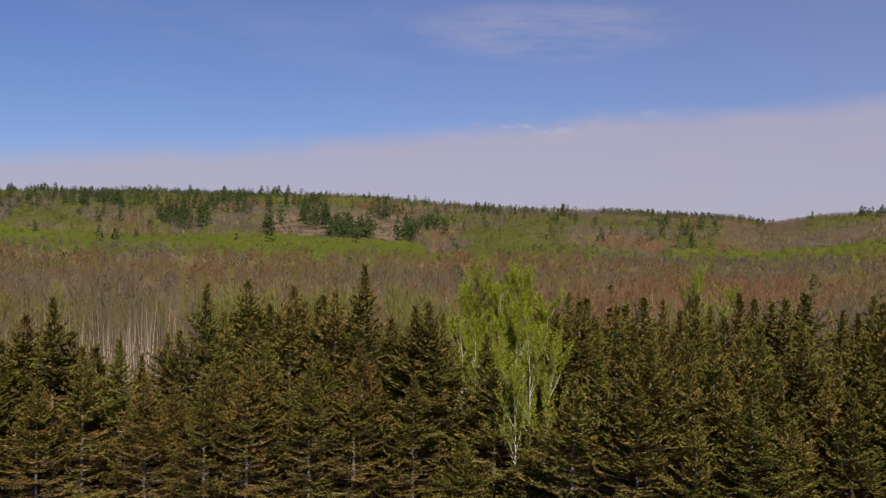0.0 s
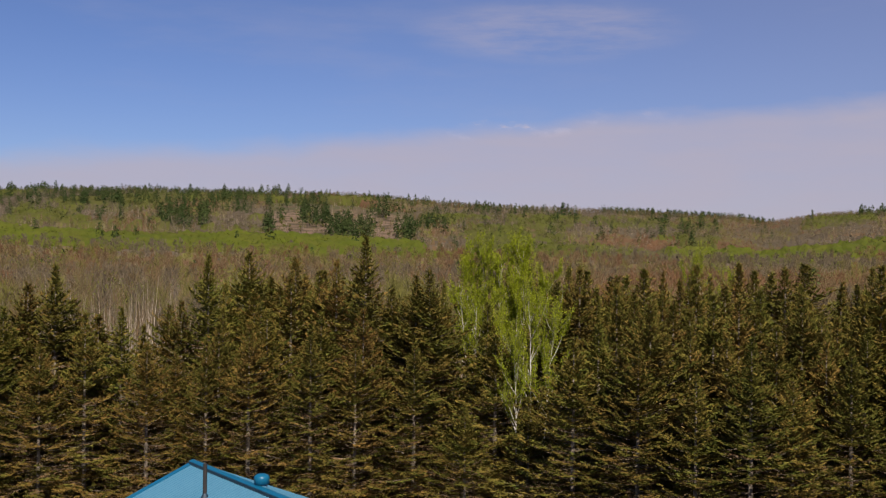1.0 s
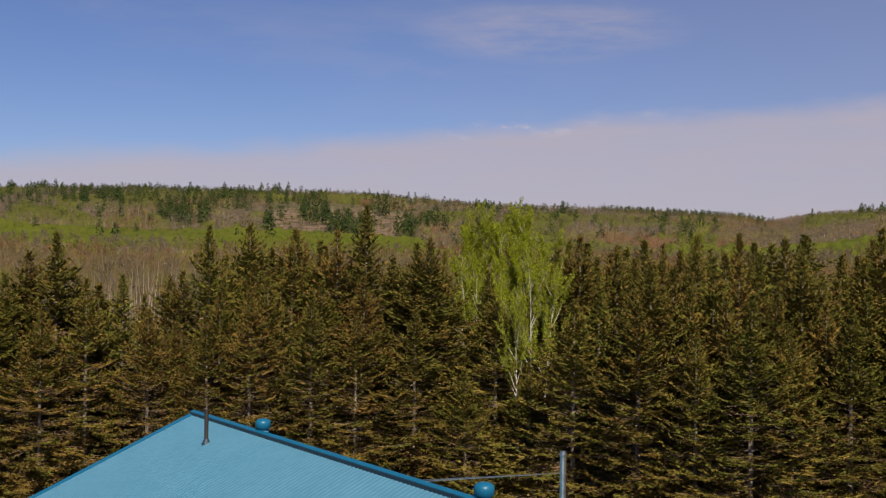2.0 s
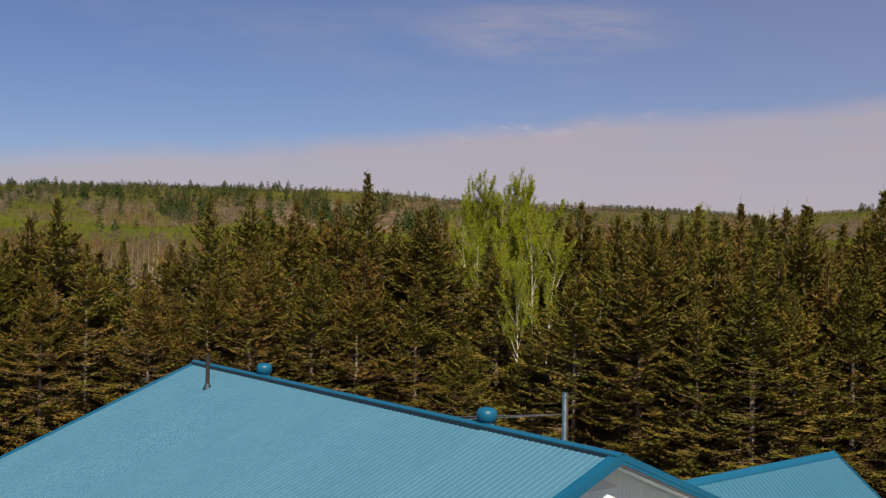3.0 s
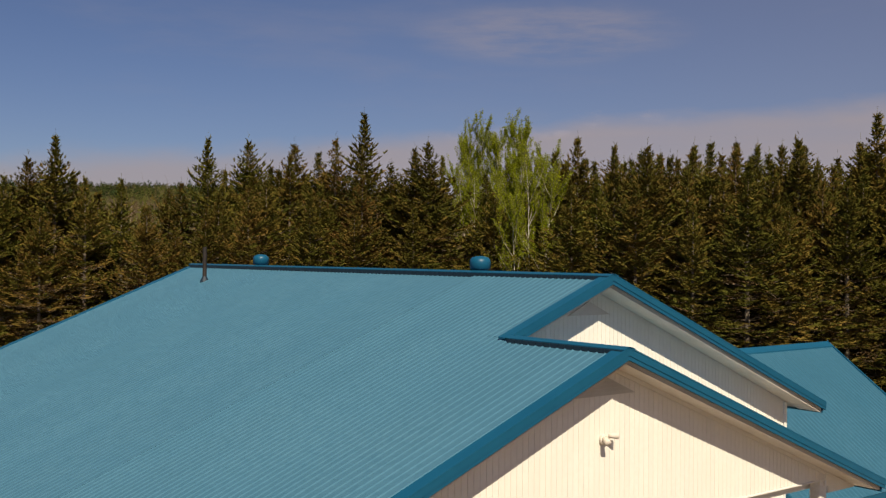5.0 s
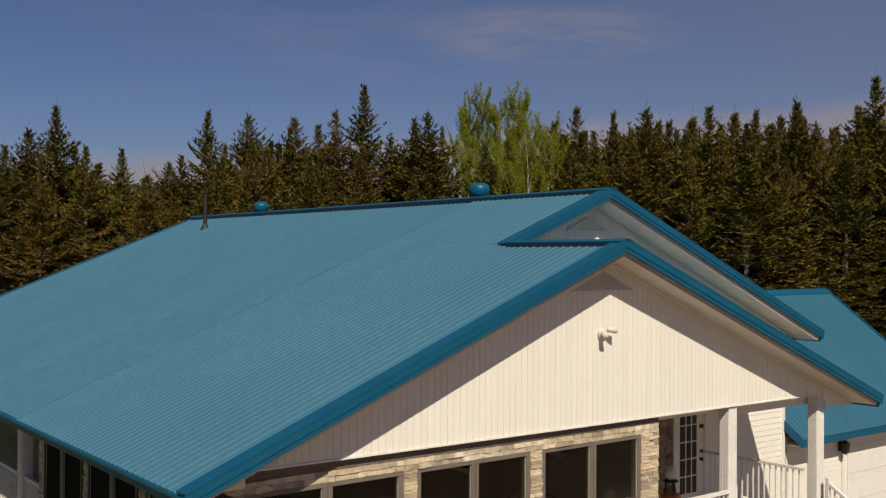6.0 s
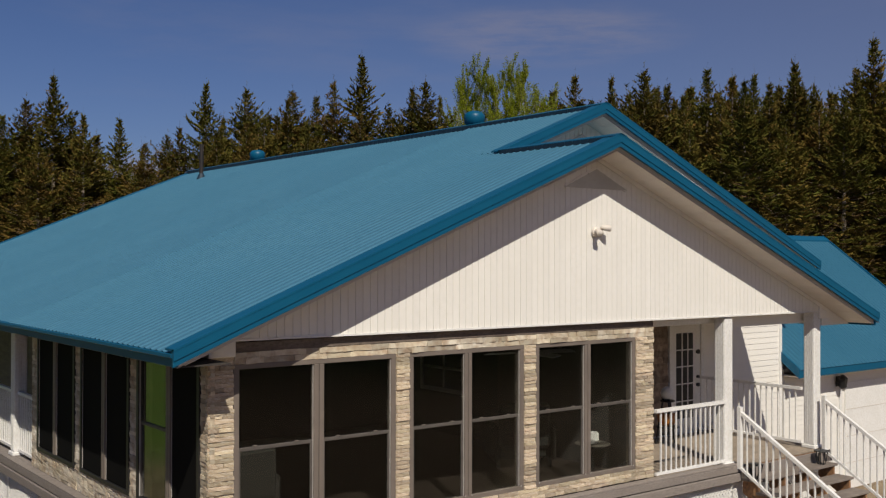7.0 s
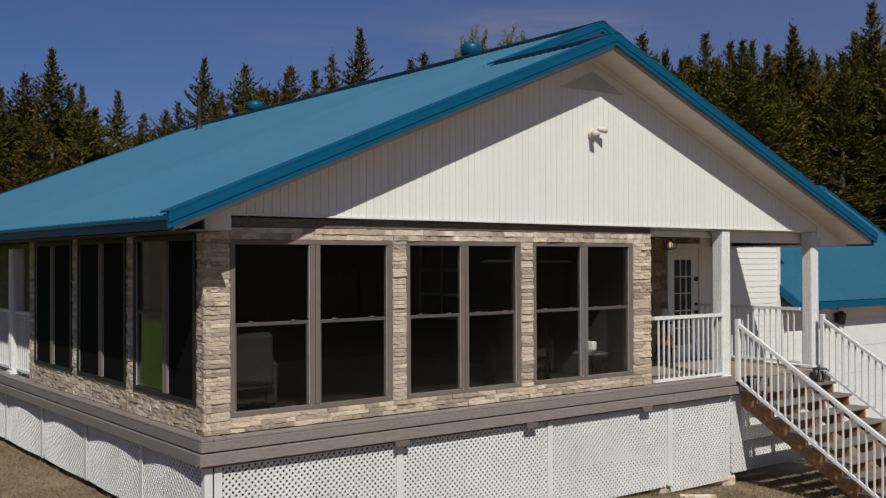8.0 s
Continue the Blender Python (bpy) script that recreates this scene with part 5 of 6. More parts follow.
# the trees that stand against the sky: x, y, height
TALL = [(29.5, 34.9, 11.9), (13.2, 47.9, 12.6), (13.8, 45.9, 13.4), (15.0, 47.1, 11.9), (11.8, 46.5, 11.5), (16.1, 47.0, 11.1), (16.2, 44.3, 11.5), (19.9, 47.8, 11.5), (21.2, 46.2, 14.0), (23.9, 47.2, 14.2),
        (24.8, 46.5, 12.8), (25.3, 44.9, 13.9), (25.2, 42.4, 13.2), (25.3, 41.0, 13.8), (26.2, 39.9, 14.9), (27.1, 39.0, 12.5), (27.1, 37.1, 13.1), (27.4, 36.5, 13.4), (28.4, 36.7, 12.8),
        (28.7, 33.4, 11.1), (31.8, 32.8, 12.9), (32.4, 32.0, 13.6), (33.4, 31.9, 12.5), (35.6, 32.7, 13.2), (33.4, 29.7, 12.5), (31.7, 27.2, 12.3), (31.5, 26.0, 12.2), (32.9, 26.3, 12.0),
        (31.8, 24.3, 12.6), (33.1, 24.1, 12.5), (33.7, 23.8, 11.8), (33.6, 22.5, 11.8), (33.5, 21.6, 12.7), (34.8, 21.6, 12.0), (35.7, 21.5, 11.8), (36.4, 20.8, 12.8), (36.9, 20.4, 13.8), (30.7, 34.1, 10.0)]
rng = random.Random(5)
placed = []


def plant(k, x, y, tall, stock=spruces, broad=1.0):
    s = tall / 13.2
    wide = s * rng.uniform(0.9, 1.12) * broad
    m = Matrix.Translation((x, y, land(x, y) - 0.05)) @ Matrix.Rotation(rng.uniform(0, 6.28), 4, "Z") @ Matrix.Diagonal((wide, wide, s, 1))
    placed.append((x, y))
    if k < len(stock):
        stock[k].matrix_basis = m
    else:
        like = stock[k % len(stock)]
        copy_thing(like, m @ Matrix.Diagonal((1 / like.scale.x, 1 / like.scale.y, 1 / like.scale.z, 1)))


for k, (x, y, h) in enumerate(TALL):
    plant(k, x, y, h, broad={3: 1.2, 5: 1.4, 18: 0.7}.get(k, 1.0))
count, far_count, back_count, edge_count = len(TALL), 0, 0, 0
for row, (deep, lo, hi, gap) in enumerate(((0.0, 9.4, 11.4, 2.2), (2.4, 10.6, 12.4, 2.0), (5.5, 11.6, 13.4, 1.7), (9.0, 12.2, 13.2, 1.5), (15.0, 12.7, 13.9, 1.0))):
    u = -0.56
    while u < 0.62:
        front = 42.5 if u < 0.05 else max(34.5, 42.5 - 8.0 * (u - 0.05) / 0.17)
        d = front + deep + rng.uniform(-0.9, 0.9) * (2.0 if row > 2 else 1.0)
        x, y = at_view(u, d)
        if all(math.hypot(x - a, y - b) > 1.05 for a, b in placed):
            tall = rng.uniform(lo, hi) - (1.2 if u < -0.22 and row else 0.0)
            if 0.005 < u < 0.115 and d < 51:
                tall *= 0.76
            if row < 2:
                plant(count, x, y, tall)
                count += 1
            elif row == 2:
                plant(far_count, x, y, tall, behind)
                far_count += 1
            elif u > 0.06 or -0.24 < u < -0.08:
                plant(back_count, x, y, tall - (0.6 if u < 0 else 0.0), backs, rng.uniform(0.9, 1.3))
                back_count += 1
        u += gap / d * rng.uniform(0.8, 1.2) * (0.8 if u > 0.2 else 1.0)


# the woods go on round the yard behind the drone, dark in the window panes
for k in range(12):
    a = math.radians(185 + 15 * k)
    r = 52 + 7 * rng.random()
    plant(edge_count, 8 + r * math.cos(a), 4 + r * math.sin(a), rng.uniform(11, 13.5), around)
    edge_count += 1

# unseen western row, added to mirror dark and keep sky light off the side wall
for k in range(9):
    plant(edge_count, -18 - 5 * rng.random(), 5 + 4.3 * k + rng.random(), rng.uniform(11, 13.5), around)
    edge_count += 1


def sticks(name, segs, mat, parent, sides=3):
    """Tapered round pieces (from, to, radius, radius) in one mesh."""
    a = np.array([tuple(q[0]) for q in segs])
    b = np.array([tuple(q[1]) for q in segs])
    ra, rb = np.array([q[2] for q in segs]), np.array([q[3] for q in segs])
    d = unit(b - a)
    x = unit(np.cross(d, np.array((0.31, 0.95, 0.07))))
    y = np.cross(d, x)
    k = np.arange(sides) * 6.2831853 / sides
    ring = x[:, None, :] * np.cos(k)[None, :, None] + y[:, None, :] * np.sin(k)[None, :, None]
    v = np.concatenate((a[:, None] + ring * ra[:, None, None], b[:, None] + ring * rb[:, None, None]), axis=1).reshape(-1, 3)
    i = np.arange(sides)
    f = np.stack((i, (i + 1) % sides, (i + 1) % sides + sides, i + sides), 1)
    f = (f[None] + (np.arange(len(segs)) * 2 * sides)[:, None, None]).reshape(-1, 4)
    ob = tagged(new(name, tri_mesh(name, v, f, [mat])), kind="stuff")
    ob.parent = parent
    return ob


def birch(name, seed, stems, tall, reach, leafy, label):
    """A clump of pale stems that fork into steep limbs, with upright fine twigs and small young leaves along them. stems: foot x, y, lean x, y, share of the height. reach: length of the limbs."""
    g = np.random.default_rng(seed)
    t = empty(name, (0, 0, 0), label, "tree")
    wood, fine, tips = [], [], []

    def way(a, out):
        return Vector((math.cos(a) * math.sin(out), math.sin(a) * math.sin(out), math.cos(out)))

    def run(p, d, ln, r, pieces, bend, into):
        line = [p.copy()]
        for k in range(pieces):
            q = p + d * (ln / pieces)
            into.append((p.copy(), q.copy(), max(0.006, r * (1 - 0.86 * k / pieces)), max(0.005, r * (1 - 0.86 * (k + 1) / pieces))))
            line.append(q)
            d = (d + Vector((g.normal(0, bend), g.normal(0, bend), 0.06))).normalized()
            p = q
        return line

    def along(line, f):
        k = min(int(f * (len(line) - 1)), len(line) - 2)
        return line[k].lerp(line[k + 1], f * (len(line) - 1) - k), (line[k + 1] - line[k]).normalized()

    def sprig(p, d, ln):
        """A thin upright twig with leaves."""
        line = run(p, d, ln, 0.010, 2, 0.12, fine)
        tips.append((line[0], line[1], ln)); tips.append((line[1], line[2], ln))

    for fx, fy, lx, ly, share in stems:
        high = tall * share
        trunk = run(Vector((fx, fy, -0.2)), Vector((lx, ly, 1)).normalized(), high, 0.055, 9, 0.018, wood)
        f = 0.63
        while f < 0.97:
            p, d = along(trunk, f)
            a = g.uniform(0, 6.283)
            ln = reach * (1.14 - f) ** 0.45 * g.uniform(0.7, 1.25)
            limb = run(p, (d * 0.2 + way(a, g.uniform(0.3, 0.8))).normalized(), ln, 0.026 * (1.1 - f) + 0.009, 4, 0.08, wood)
            for _ in range(int(5 + ln * 4)):
                q, dq = along(limb, g.uniform(0.2, 1.0))
                sprig(q, (dq * 0.6 + way(g.uniform(0, 6.283), 0.8) * 0.8 + Vector((0, 0, 0.45))).normalized(), g.uniform(0.3, 1.0))
            f += g.uniform(0.013, 0.034)
        for _ in range(5):
            p, d = along(trunk, g.uniform(0.85, 1.0))
            sprig(p, (d + way(g.uniform(0, 6.283), 0.4) * 0.5).normalized(), g.uniform(0.4, 0.8))
    sticks("branching", wood, BIRCH, t, 5)
    sticks("twig_spray", fine, TWIG, t)
    n = leafy
    size = np.array([q[2] for q in tips]) * g.uniform(0.25, 1.0, len(tips))
    pick = g.choice(len(tips), n, p=size / size.sum())
    A, Z = np.array([tuple(q[0]) for q in tips])[pick], np.array([tuple(q[1]) for q in tips])[pick]
    P = A + (Z - A) * g.random((n, 1)) + g.normal(0, 0.045, (n, 3))
    w = unit(g.normal(0, 1, (n, 3)) + np.array((0, 0, 0.1)))
    v, f = spikes(P, w, g.uniform(0.045, 0.085, n), g.uniform(0.014, 0.024, n), unit(np.cross(w, g.normal(0, 1, (n, 3)))))
    c = new("foliage", tri_mesh("foliage", v, f, [LEAF]))
    c.parent = t
    return t


PALE = "pale-stemmed birch with fresh yellow-green leaves"
JUST = "pale-stemmed birch, only just coming into leaf"
for seed, x, y, h, reach, stems, leafy, label in (
        (3, 32.0, 37.0, 14.2, 2.5, ((-0.6, 0.5, -0.105, 0.085, 0.9), (-0.4, 0.5, -0.07, 0.05, 0.97), (-0.2, 0.3, -0.03, 0.03, 1.0), (0.1, 0.1, 0.01, 0.05, 0.96), (0.35, -0.2, 0.03, -0.03, 1.0), (0.6, -0.4, 0.075, -0.055, 1.0), (0.8, -0.6, 0.115, -0.09, 0.92)), 95000, PALE),
        (4, 28.9, 31.8, 12.0, 2.6, ((0.0, 0.0, 0.05, -0.03, 1.0), (0.15, -0.15, 0.10, -0.08, 0.96), (-0.1, 0.1, -0.02, 0.02, 0.86)), 20000, JUST),
        (5, 29.1, 35.3, 11.6, 2.4, ((0.0, 0.0, 0.0, 0.0, 1.0), (0.5, -0.3, 0.05, -0.02, 0.95)), 14000, PALE),
        (8, 61.4, 47.6, 13.8, 3.2, ((0, 0, 0.0, 0.0, 1.0), (0.3, -0.2, 0.10, -0.10, 0.9), (-0.3, 0.2, -0.10, 0.08, 0.9)), 30000, PALE),
        (12, 24.5, 52.5, 11.2, 2.6, ((0, 0, 0.02, 0.0, 1.0), (0.3, -0.2, 0.08, -0.06, 0.95), (-0.3, 0.2, -0.08, 0.05, 0.92)), 6000, JUST)):
    b = birch("birch_tree", seed, stems, h, reach, leafy, label)
    b.matrix_basis = Matrix.Translation((x, y, land(x, y)))

# ---- far woods ----
BARE = material("bare_twigs", (0.092, 0.066, 0.036), 0.95, 0, 0.1, second=(0.090, 0.074, 0.034), scale=0.03, third=(0.112, 0.068, 0.038), fine=0.016, island=0.22)
BARE_RED = material("reddish_twigs", (0.110, 0.058, 0.030), 0.95, 0, 0.1, second=(0.096, 0.058, 0.032), scale=0.05, island=0.2)
BARE_GREY = material("grey_twigs", (0.096, 0.076, 0.052), 0.95, 0, 0.1, second=(0.074, 0.058, 0.040), scale=0.05, island=0.24)
BARE_BUD = material("budding_twigs", (0.112, 0.104, 0.026), 0.95, 0, 0.1, second=(0.090, 0.082, 0.028), scale=0.05, island=0.2)
POLE = material("pale_trunks", (0.30, 0.25, 0.205), 0.9, 0, 0.1, second=(0.15, 0.12, 0.095), scale=0.3, island=0.5)
YOUNG = material("young_leaves", (0.094, 0.112, 0.012), 0.85, 0, 0.1, second=(0.074, 0.092, 0.013), scale=0.02, third=(0.104, 0.108, 0.018), fine=0.06, island=0.16, translucent=0.25)
SPROUT = material("sprouting_crowns", (0.082, 0.090, 0.018), 0.9, 0, 0.1, second=(0.078, 0.070, 0.026), scale=0.03, third=(0.084, 0.092, 0.015), fine=0.07, island=0.2, translucent=0.15)
PINE = material("pine_needles", (0.022, 0.036, 0.011), 0.9, 0, 0.06, second=(0.036, 0.046, 0.014), scale=0.05, island=0.35)
wg = np.random.default_rng(77)


def skin(c, out, size, n, ln, wd, slot, ragged):
    """Blades that lie loosely on the bulging skin of a crown: centre c, half sizes, how far some lie inside."""
    d = unit(out)
    p = c + d * size * wg.uniform(1 - ragged, 1.0 + 0.2 * ragged, (n, 1))
    w = unit(np.cross(d, wg.normal(0, 1, (n, 3))) + d * wg.uniform(-0.1, 0.25, (n, 1)))
    return p - w * (ln * 0.4)[:, None], w, ln, wd, slot, unit(np.cross(w, d + wg.normal(0, 0.18, (n, 3))))


def cloud_of(kind, x, y, z, h, detail, fine):
    """Blades that make up one far tree: base points, ways, lengths, widths, material slots and sides. fine: breadth of a twig."""
    out = []
    c = np.array((x, y, z))
    n = detail
    if kind in ("bare", "pole"):
        lean = np.array((wg.normal(0, 0.04), wg.normal(0, 0.04), 1.0))
        for _ in range(3 if kind == "pole" else 1):
            o = c + np.array((wg.normal(0, 0.8), wg.normal(0, 0.8), 0)) * (kind == "pole")
            out.append((o[None], unit(lean[None] + wg.normal(0, 0.05, (1, 3))), np.array([h * wg.uniform(0.8, 1.0)]), np.array([max(0.06, fine * 0.8)]), 1, None))
        f = wg.uniform(0.22, 0.92, n) ** 0.75
        a = wg.uniform(0, 6.283, n)
        off = h * 0.22 * np.sqrt(wg.uniform(0, 1, n)) * (1.15 - f)
        p = c + lean * (f * h)[:, None] + np.stack((np.cos(a) * off, np.sin(a) * off, np.zeros(n)), 1)
        w = unit(np.stack((np.cos(a) * 0.5, np.sin(a) * 0.5, wg.uniform(0.5, 1.4, n)), 1) + wg.normal(0, 0.2, (n, 3)))
        out.append((p, w, h * wg.uniform(0.07, 0.17, n), fine * wg.uniform(0.6, 1.4, n), 0, None))
    elif kind == "green":
        o = wg.normal(0, 1, (n, 3))
        o[:, 2] = np.abs(o[:, 2]) * np.where(wg.random(n) < 0.7, 1.0, -0.8)
        bulge = np.array((wg.uniform(0.28, 0.38), wg.uniform(0.28, 0.38), wg.uniform(0.32, 0.42))) * h
        out.append(skin(c + np.array((0, 0, h * 0.62)), o, bulge, n, wg.uniform(6, 11, n) * fine, wg.uniform(2.2, 4.0, n) * fine, 2, 0.4))
        out.append((c[None], np.array([[0, 0, 1.0]]), np.array([h * 0.8]), np.array([0.10]), 1, None))
    else:
        f = wg.uniform(0.16, 1.0, n)
        a = wg.uniform(0, 6.283, n)
        lobe = 1 + 0.3 * np.sin(2 * a + wg.uniform(0, 6.28)) * np.sin(9 * f + wg.uniform(0, 6.28))
        q = h * 0.27 * (1.03 - f) ** 0.62 * wg.uniform(0.55, 1.0, n) * lobe
        face = unit(np.stack((np.cos(a), np.sin(a), np.full(n, 0.45)), 1) + wg.normal(0, 0.25, (n, 3)))
        p = c + np.stack((np.cos(a) * q, np.sin(a) * q, f * h), 1)
        w = unit(np.cross(face, np.stack((np.zeros(n), np.zeros(n), np.where(wg.random(n) < 0.5, 1.0, -1.0)), 1)) + np.stack((np.cos(a), np.sin(a), wg.normal(-0.2, 0.4, n)), 1) * 0.6)
        ln = wg.uniform(0.09, 0.17, n) * h * (1.15 - 0.7 * f)
        out.append((p - w * (ln * 0.35)[:, None], w, ln, wg.uniform(0.032, 0.055, n) * h * (1.15 - 0.6 * f), 3, unit(np.cross(w, face))))
        out.append((c[None], np.array([[0, 0, 1.0]]), np.array([h * 1.02]), np.array([0.2]), 3, None))
    return out


def blot(x, y, scale, seed):
    return noise.noise((x * scale, y * scale, seed))


def twig_tone(x, y):
    """Which kind of bare twigs grows at a place: 4 reddish, 5 grey, 6 budding, 0 brown."""
    d = x * AX + y * AY
    u = (x * AY - y * AX) / d
    tone = 1.1 * blot(x, y, 0.012, 31.0) + 0.45 * blot(x, y, 0.05, 33.0) + wg.normal(0, 0.10)
    if u < -0.26:
        tone -= 0.22
    if d > 462:
        tone -= 0.16
    if 0.10 < u < 0.24 and 190 < d < 430:
        tone += 0.10
    if d < 150 and -0.24 < u < 0.0:
        return 6 if tone > -0.12 else 0
    return 4 if tone > 0.26 else 5 if tone < -0.18 else 6 if abs(tone - 0.06) < 0.06 else 0


def woods(name, label, trees):
    V, F, I, n = [], [], [], 0
    for kind, x, y, h, detail, fine in trees:
        shade = twig_tone(x, y)
        dull = kind == "green" and math.hypot(x, y) > 560
        for p, w, ln, wd, slot, sd in cloud_of(kind, x, y, land(x, y) - 0.2, h, detail, fine):
            slot = shade if slot == 0 else 7 if slot == 2 and dull else slot
            if sd is None:
                sd = unit(np.cross(w, np.array((AX, AY, 0.0)) + wg.normal(0, 0.35, w.shape)))
            v, f = spikes(p, w, ln, wd, sd)
            V.append(v); F.append(f + n); I.append(np.full(len(f), slot))
            n += len(v)
    tagged(new(name, tri_mesh(name, np.concatenate(V), np.concatenate(F), [BARE, POLE, YOUNG, PINE, BARE_RED, BARE_GREY, BARE_BUD, SPROUT], np.concatenate(I))), label, "woodland", kind="stuff")


trees = []
while len(trees) < 720:
    u, d = wg.uniform(-0.56, 0.56), math.sqrt(wg.uniform(56.0 ** 2, 150.0 ** 2))
    x, y = at_view(u, d)
    roll = wg.random()
    k = blot(x, y, 0.02, 2.0)
    kind = "pole" if (u < -0.12 and roll < 0.6) or roll < 0.16 else "bare"
    if roll > 0.97 or (k > 0.22 and roll > 0.72):
        kind = "green"
    h = wg.uniform(8.0, 11.0) * (0.9 if d < 90 else 1.0)
    grove = -0.41 < u < -0.26 and d < 90
    if grove:
        kind = "pole"
    trees.append((kind, x, y, h, 40 if grove else 200 if kind != "green" else 240, 0.016 + 0.00012 * d))
# a grove of slim white stems beyond the gap in the belt
for _ in range(64):
    x, y = at_view(wg.uniform(-0.41, -0.255), wg.uniform(58, 84))
    trees.append(("pole", x, y, wg.uniform(10.5, 13.0), 26, 0.014))
near = len(trees)
while len(trees) < near + 3500:
    u, d = wg.uniform(-0.56, 0.56), math.sqrt(wg.uniform(150.0 ** 2, 475.0 ** 2))
    x, y = at_view(u, d)
    k = blot(x, y, 0.012, 2.0)
    roll = wg.random()
    kind = "pole" if roll < 0.09 else "bare"
    if roll > 0.985 or (k > 0.2 and roll > 0.86):
        kind = "green"
    if 0.94 < roll < 0.946:
        kind = "pine"
    h = wg.uniform(8.8, 11.6)
    trees.append((kind, x, y, h, 76, 0.0002 * d + 0.012))
woods("bare_woods", "leafless brown and grey woodland in early spring", trees)

def hill_kind(x, y, roll):
    """What grows at a place on the hill: the kind of tree, and whether it belongs to the belt of fresh leaves along the foot."""
    d = x * AX + y * AY
    u = (x * AY - y * AX) / d + 0.010 * blot(x, y, 0.02, 21.0)
    k = blot(x, y, 0.010, 9.0) + 0.35 * blot(x, y, 0.03, 5.0)
    j = blot(x, y, 0.013, 51.0) + 0.3 * blot(x, y, 0.04, 55.0)
    reach = d + 26 * blot(x, y, 0.014, 15.0)
    if reach < (556 if u < -0.02 else 500 if u < 0.22 else 545):
        if (u < 0.01 or u > 0.21 or k > 0.04) and roll < (0.985 if u < 0 else 0.93):
            return "green", True
        return "pole" if roll > 0.96 or u > 0.2 else "bare", False
    if u < -0.175:
        if reach < 690:
            return "green" if j > 0.3 or roll > 0.93 else "pole" if roll < 0.84 else "bare", False
        return "green" if k > 0.14 and roll < 0.9 else "pine" if j > 0.16 and roll < 0.6 else "pole" if roll < 0.6 else "bare" if roll < 0.97 else "pine", False
    if u < -0.025 and reach < 840 + 70 * k:
        # bare reddish ledges with few trees
        return "ledge" if roll < 0.80 else "bare" if roll < 0.95 else "green", False
    if u < 0.06:
        return "green" if k > (0.1 if reach > 780 else 0.2) and roll < 0.85 else "bare" if roll < 0.5 else "pole" if roll < 0.92 else "pine", False
    if u < 0.27:
        return "bare" if reach > 830 else "green" if k > 0.0 and roll < 0.85 else "pole" if roll < 0.6 else "bare" if roll < 0.95 else "pine", False
    return "green" if 0.355 < u < 0.43 and 690 < reach < 800 and roll < 0.75 else "pole" if u > 0.36 and reach < 660 and roll < 0.5 else "bare", False


def canopy(name, label, d0, d1, dd, du, kind_at):
    """The closed roof of the far woods: a lumpy sheet of crowns between two depths; kind_at gives a material slot, the height of the crowns and their lumps, or None."""
    cols, rows = int(1.04 / du), int((d1 - d0) / dd)
    V, F, I = [], [], []
    for i in range(rows + 1):
        for c in range(cols + 1):
            d = d0 + i * dd + wg.uniform(-0.4, 0.4) * dd
            x, y = at_view(-0.52 + (c + wg.uniform(-0.4, 0.4)) * du, d)
            got = kind_at(x, y)
            lump = 1.6 * blot(x, y, 0.14, 3.0) + 0.9 * blot(x, y, 0.33, 7.0) + wg.normal(0, 0.22)
            V.append((x, y, land(x, y) + (got[1] + got[2] * lump if got and i else -0.4)))
            if i and c:
                n = i * (cols + 1) + c
                if got:
                    F.append((n - cols - 2, n - cols - 1, n, n - 1)); I.append(got[0])
    me = tri_mesh(name, V, F, [BARE, POLE, YOUNG, PINE, BARE_RED, BARE_GREY, BARE_BUD, SPROUT], I)
    me.shade_smooth()
    tagged(new(name, me), label, "woodland", kind="stuff")


def plain_roof(x, y):
    return twig_tone(x, y), 5.4, 1.0


def hill_roof(x, y):
    cell = random.Random(int(x / 7.0) * 7919 + int(y / 7.0))
    kind, lush = hill_kind(x, y, cell.random())
    if hill_kind(x, y, 0.0)[0] == "ledge":
        return None
    if kind == "green":
        return (2, 7.0 + cell.uniform(-0.9, 0.9), 1.6) if lush else (7, 6.0 + cell.uniform(-1.2, 0.8), 1.6)
    return (twig_tone(x, y), 2.2, 0.7) if kind == "pole" else (twig_tone(x, y), 4.4, 1.2)


canopy("plain_canopy", "brown leafless crowns of the woods on the plain", 150.0, 470.0, 3.2, 0.0042, plain_roof)
canopy("hill_canopy", "closed crowns of the hillside woods, green, brown and dark", 462.0, 1010.0, 2.7, 0.0027, hill_roof)

trees = []
while len(trees) < 9200:
    u, d = wg.uniform(-0.50, 0.50), math.sqrt(wg.uniform(462.0 ** 2, 1040.0 ** 2))
    x, y = at_view(u, d)
    kind, lush = hill_kind(x, y, wg.random())
    if kind == "ledge":
        continue
    h = wg.uniform(7.5, 11.0) * (0.92 if lush else 1.0)
    trees.append((kind, x, y, h, 62 if kind == "pine" else 46 if kind == "green" else 40, 0.085))
# low scrub and stunted stems on the ledges
for _ in range(520):
    x, y = at_view(wg.uniform(-0.18, -0.02), wg.uniform(556, 870))
    trees.append(("bare" if wg.random() < 0.8 else "green", x, y, wg.uniform(1.5, 4.5), 18, 0.13))
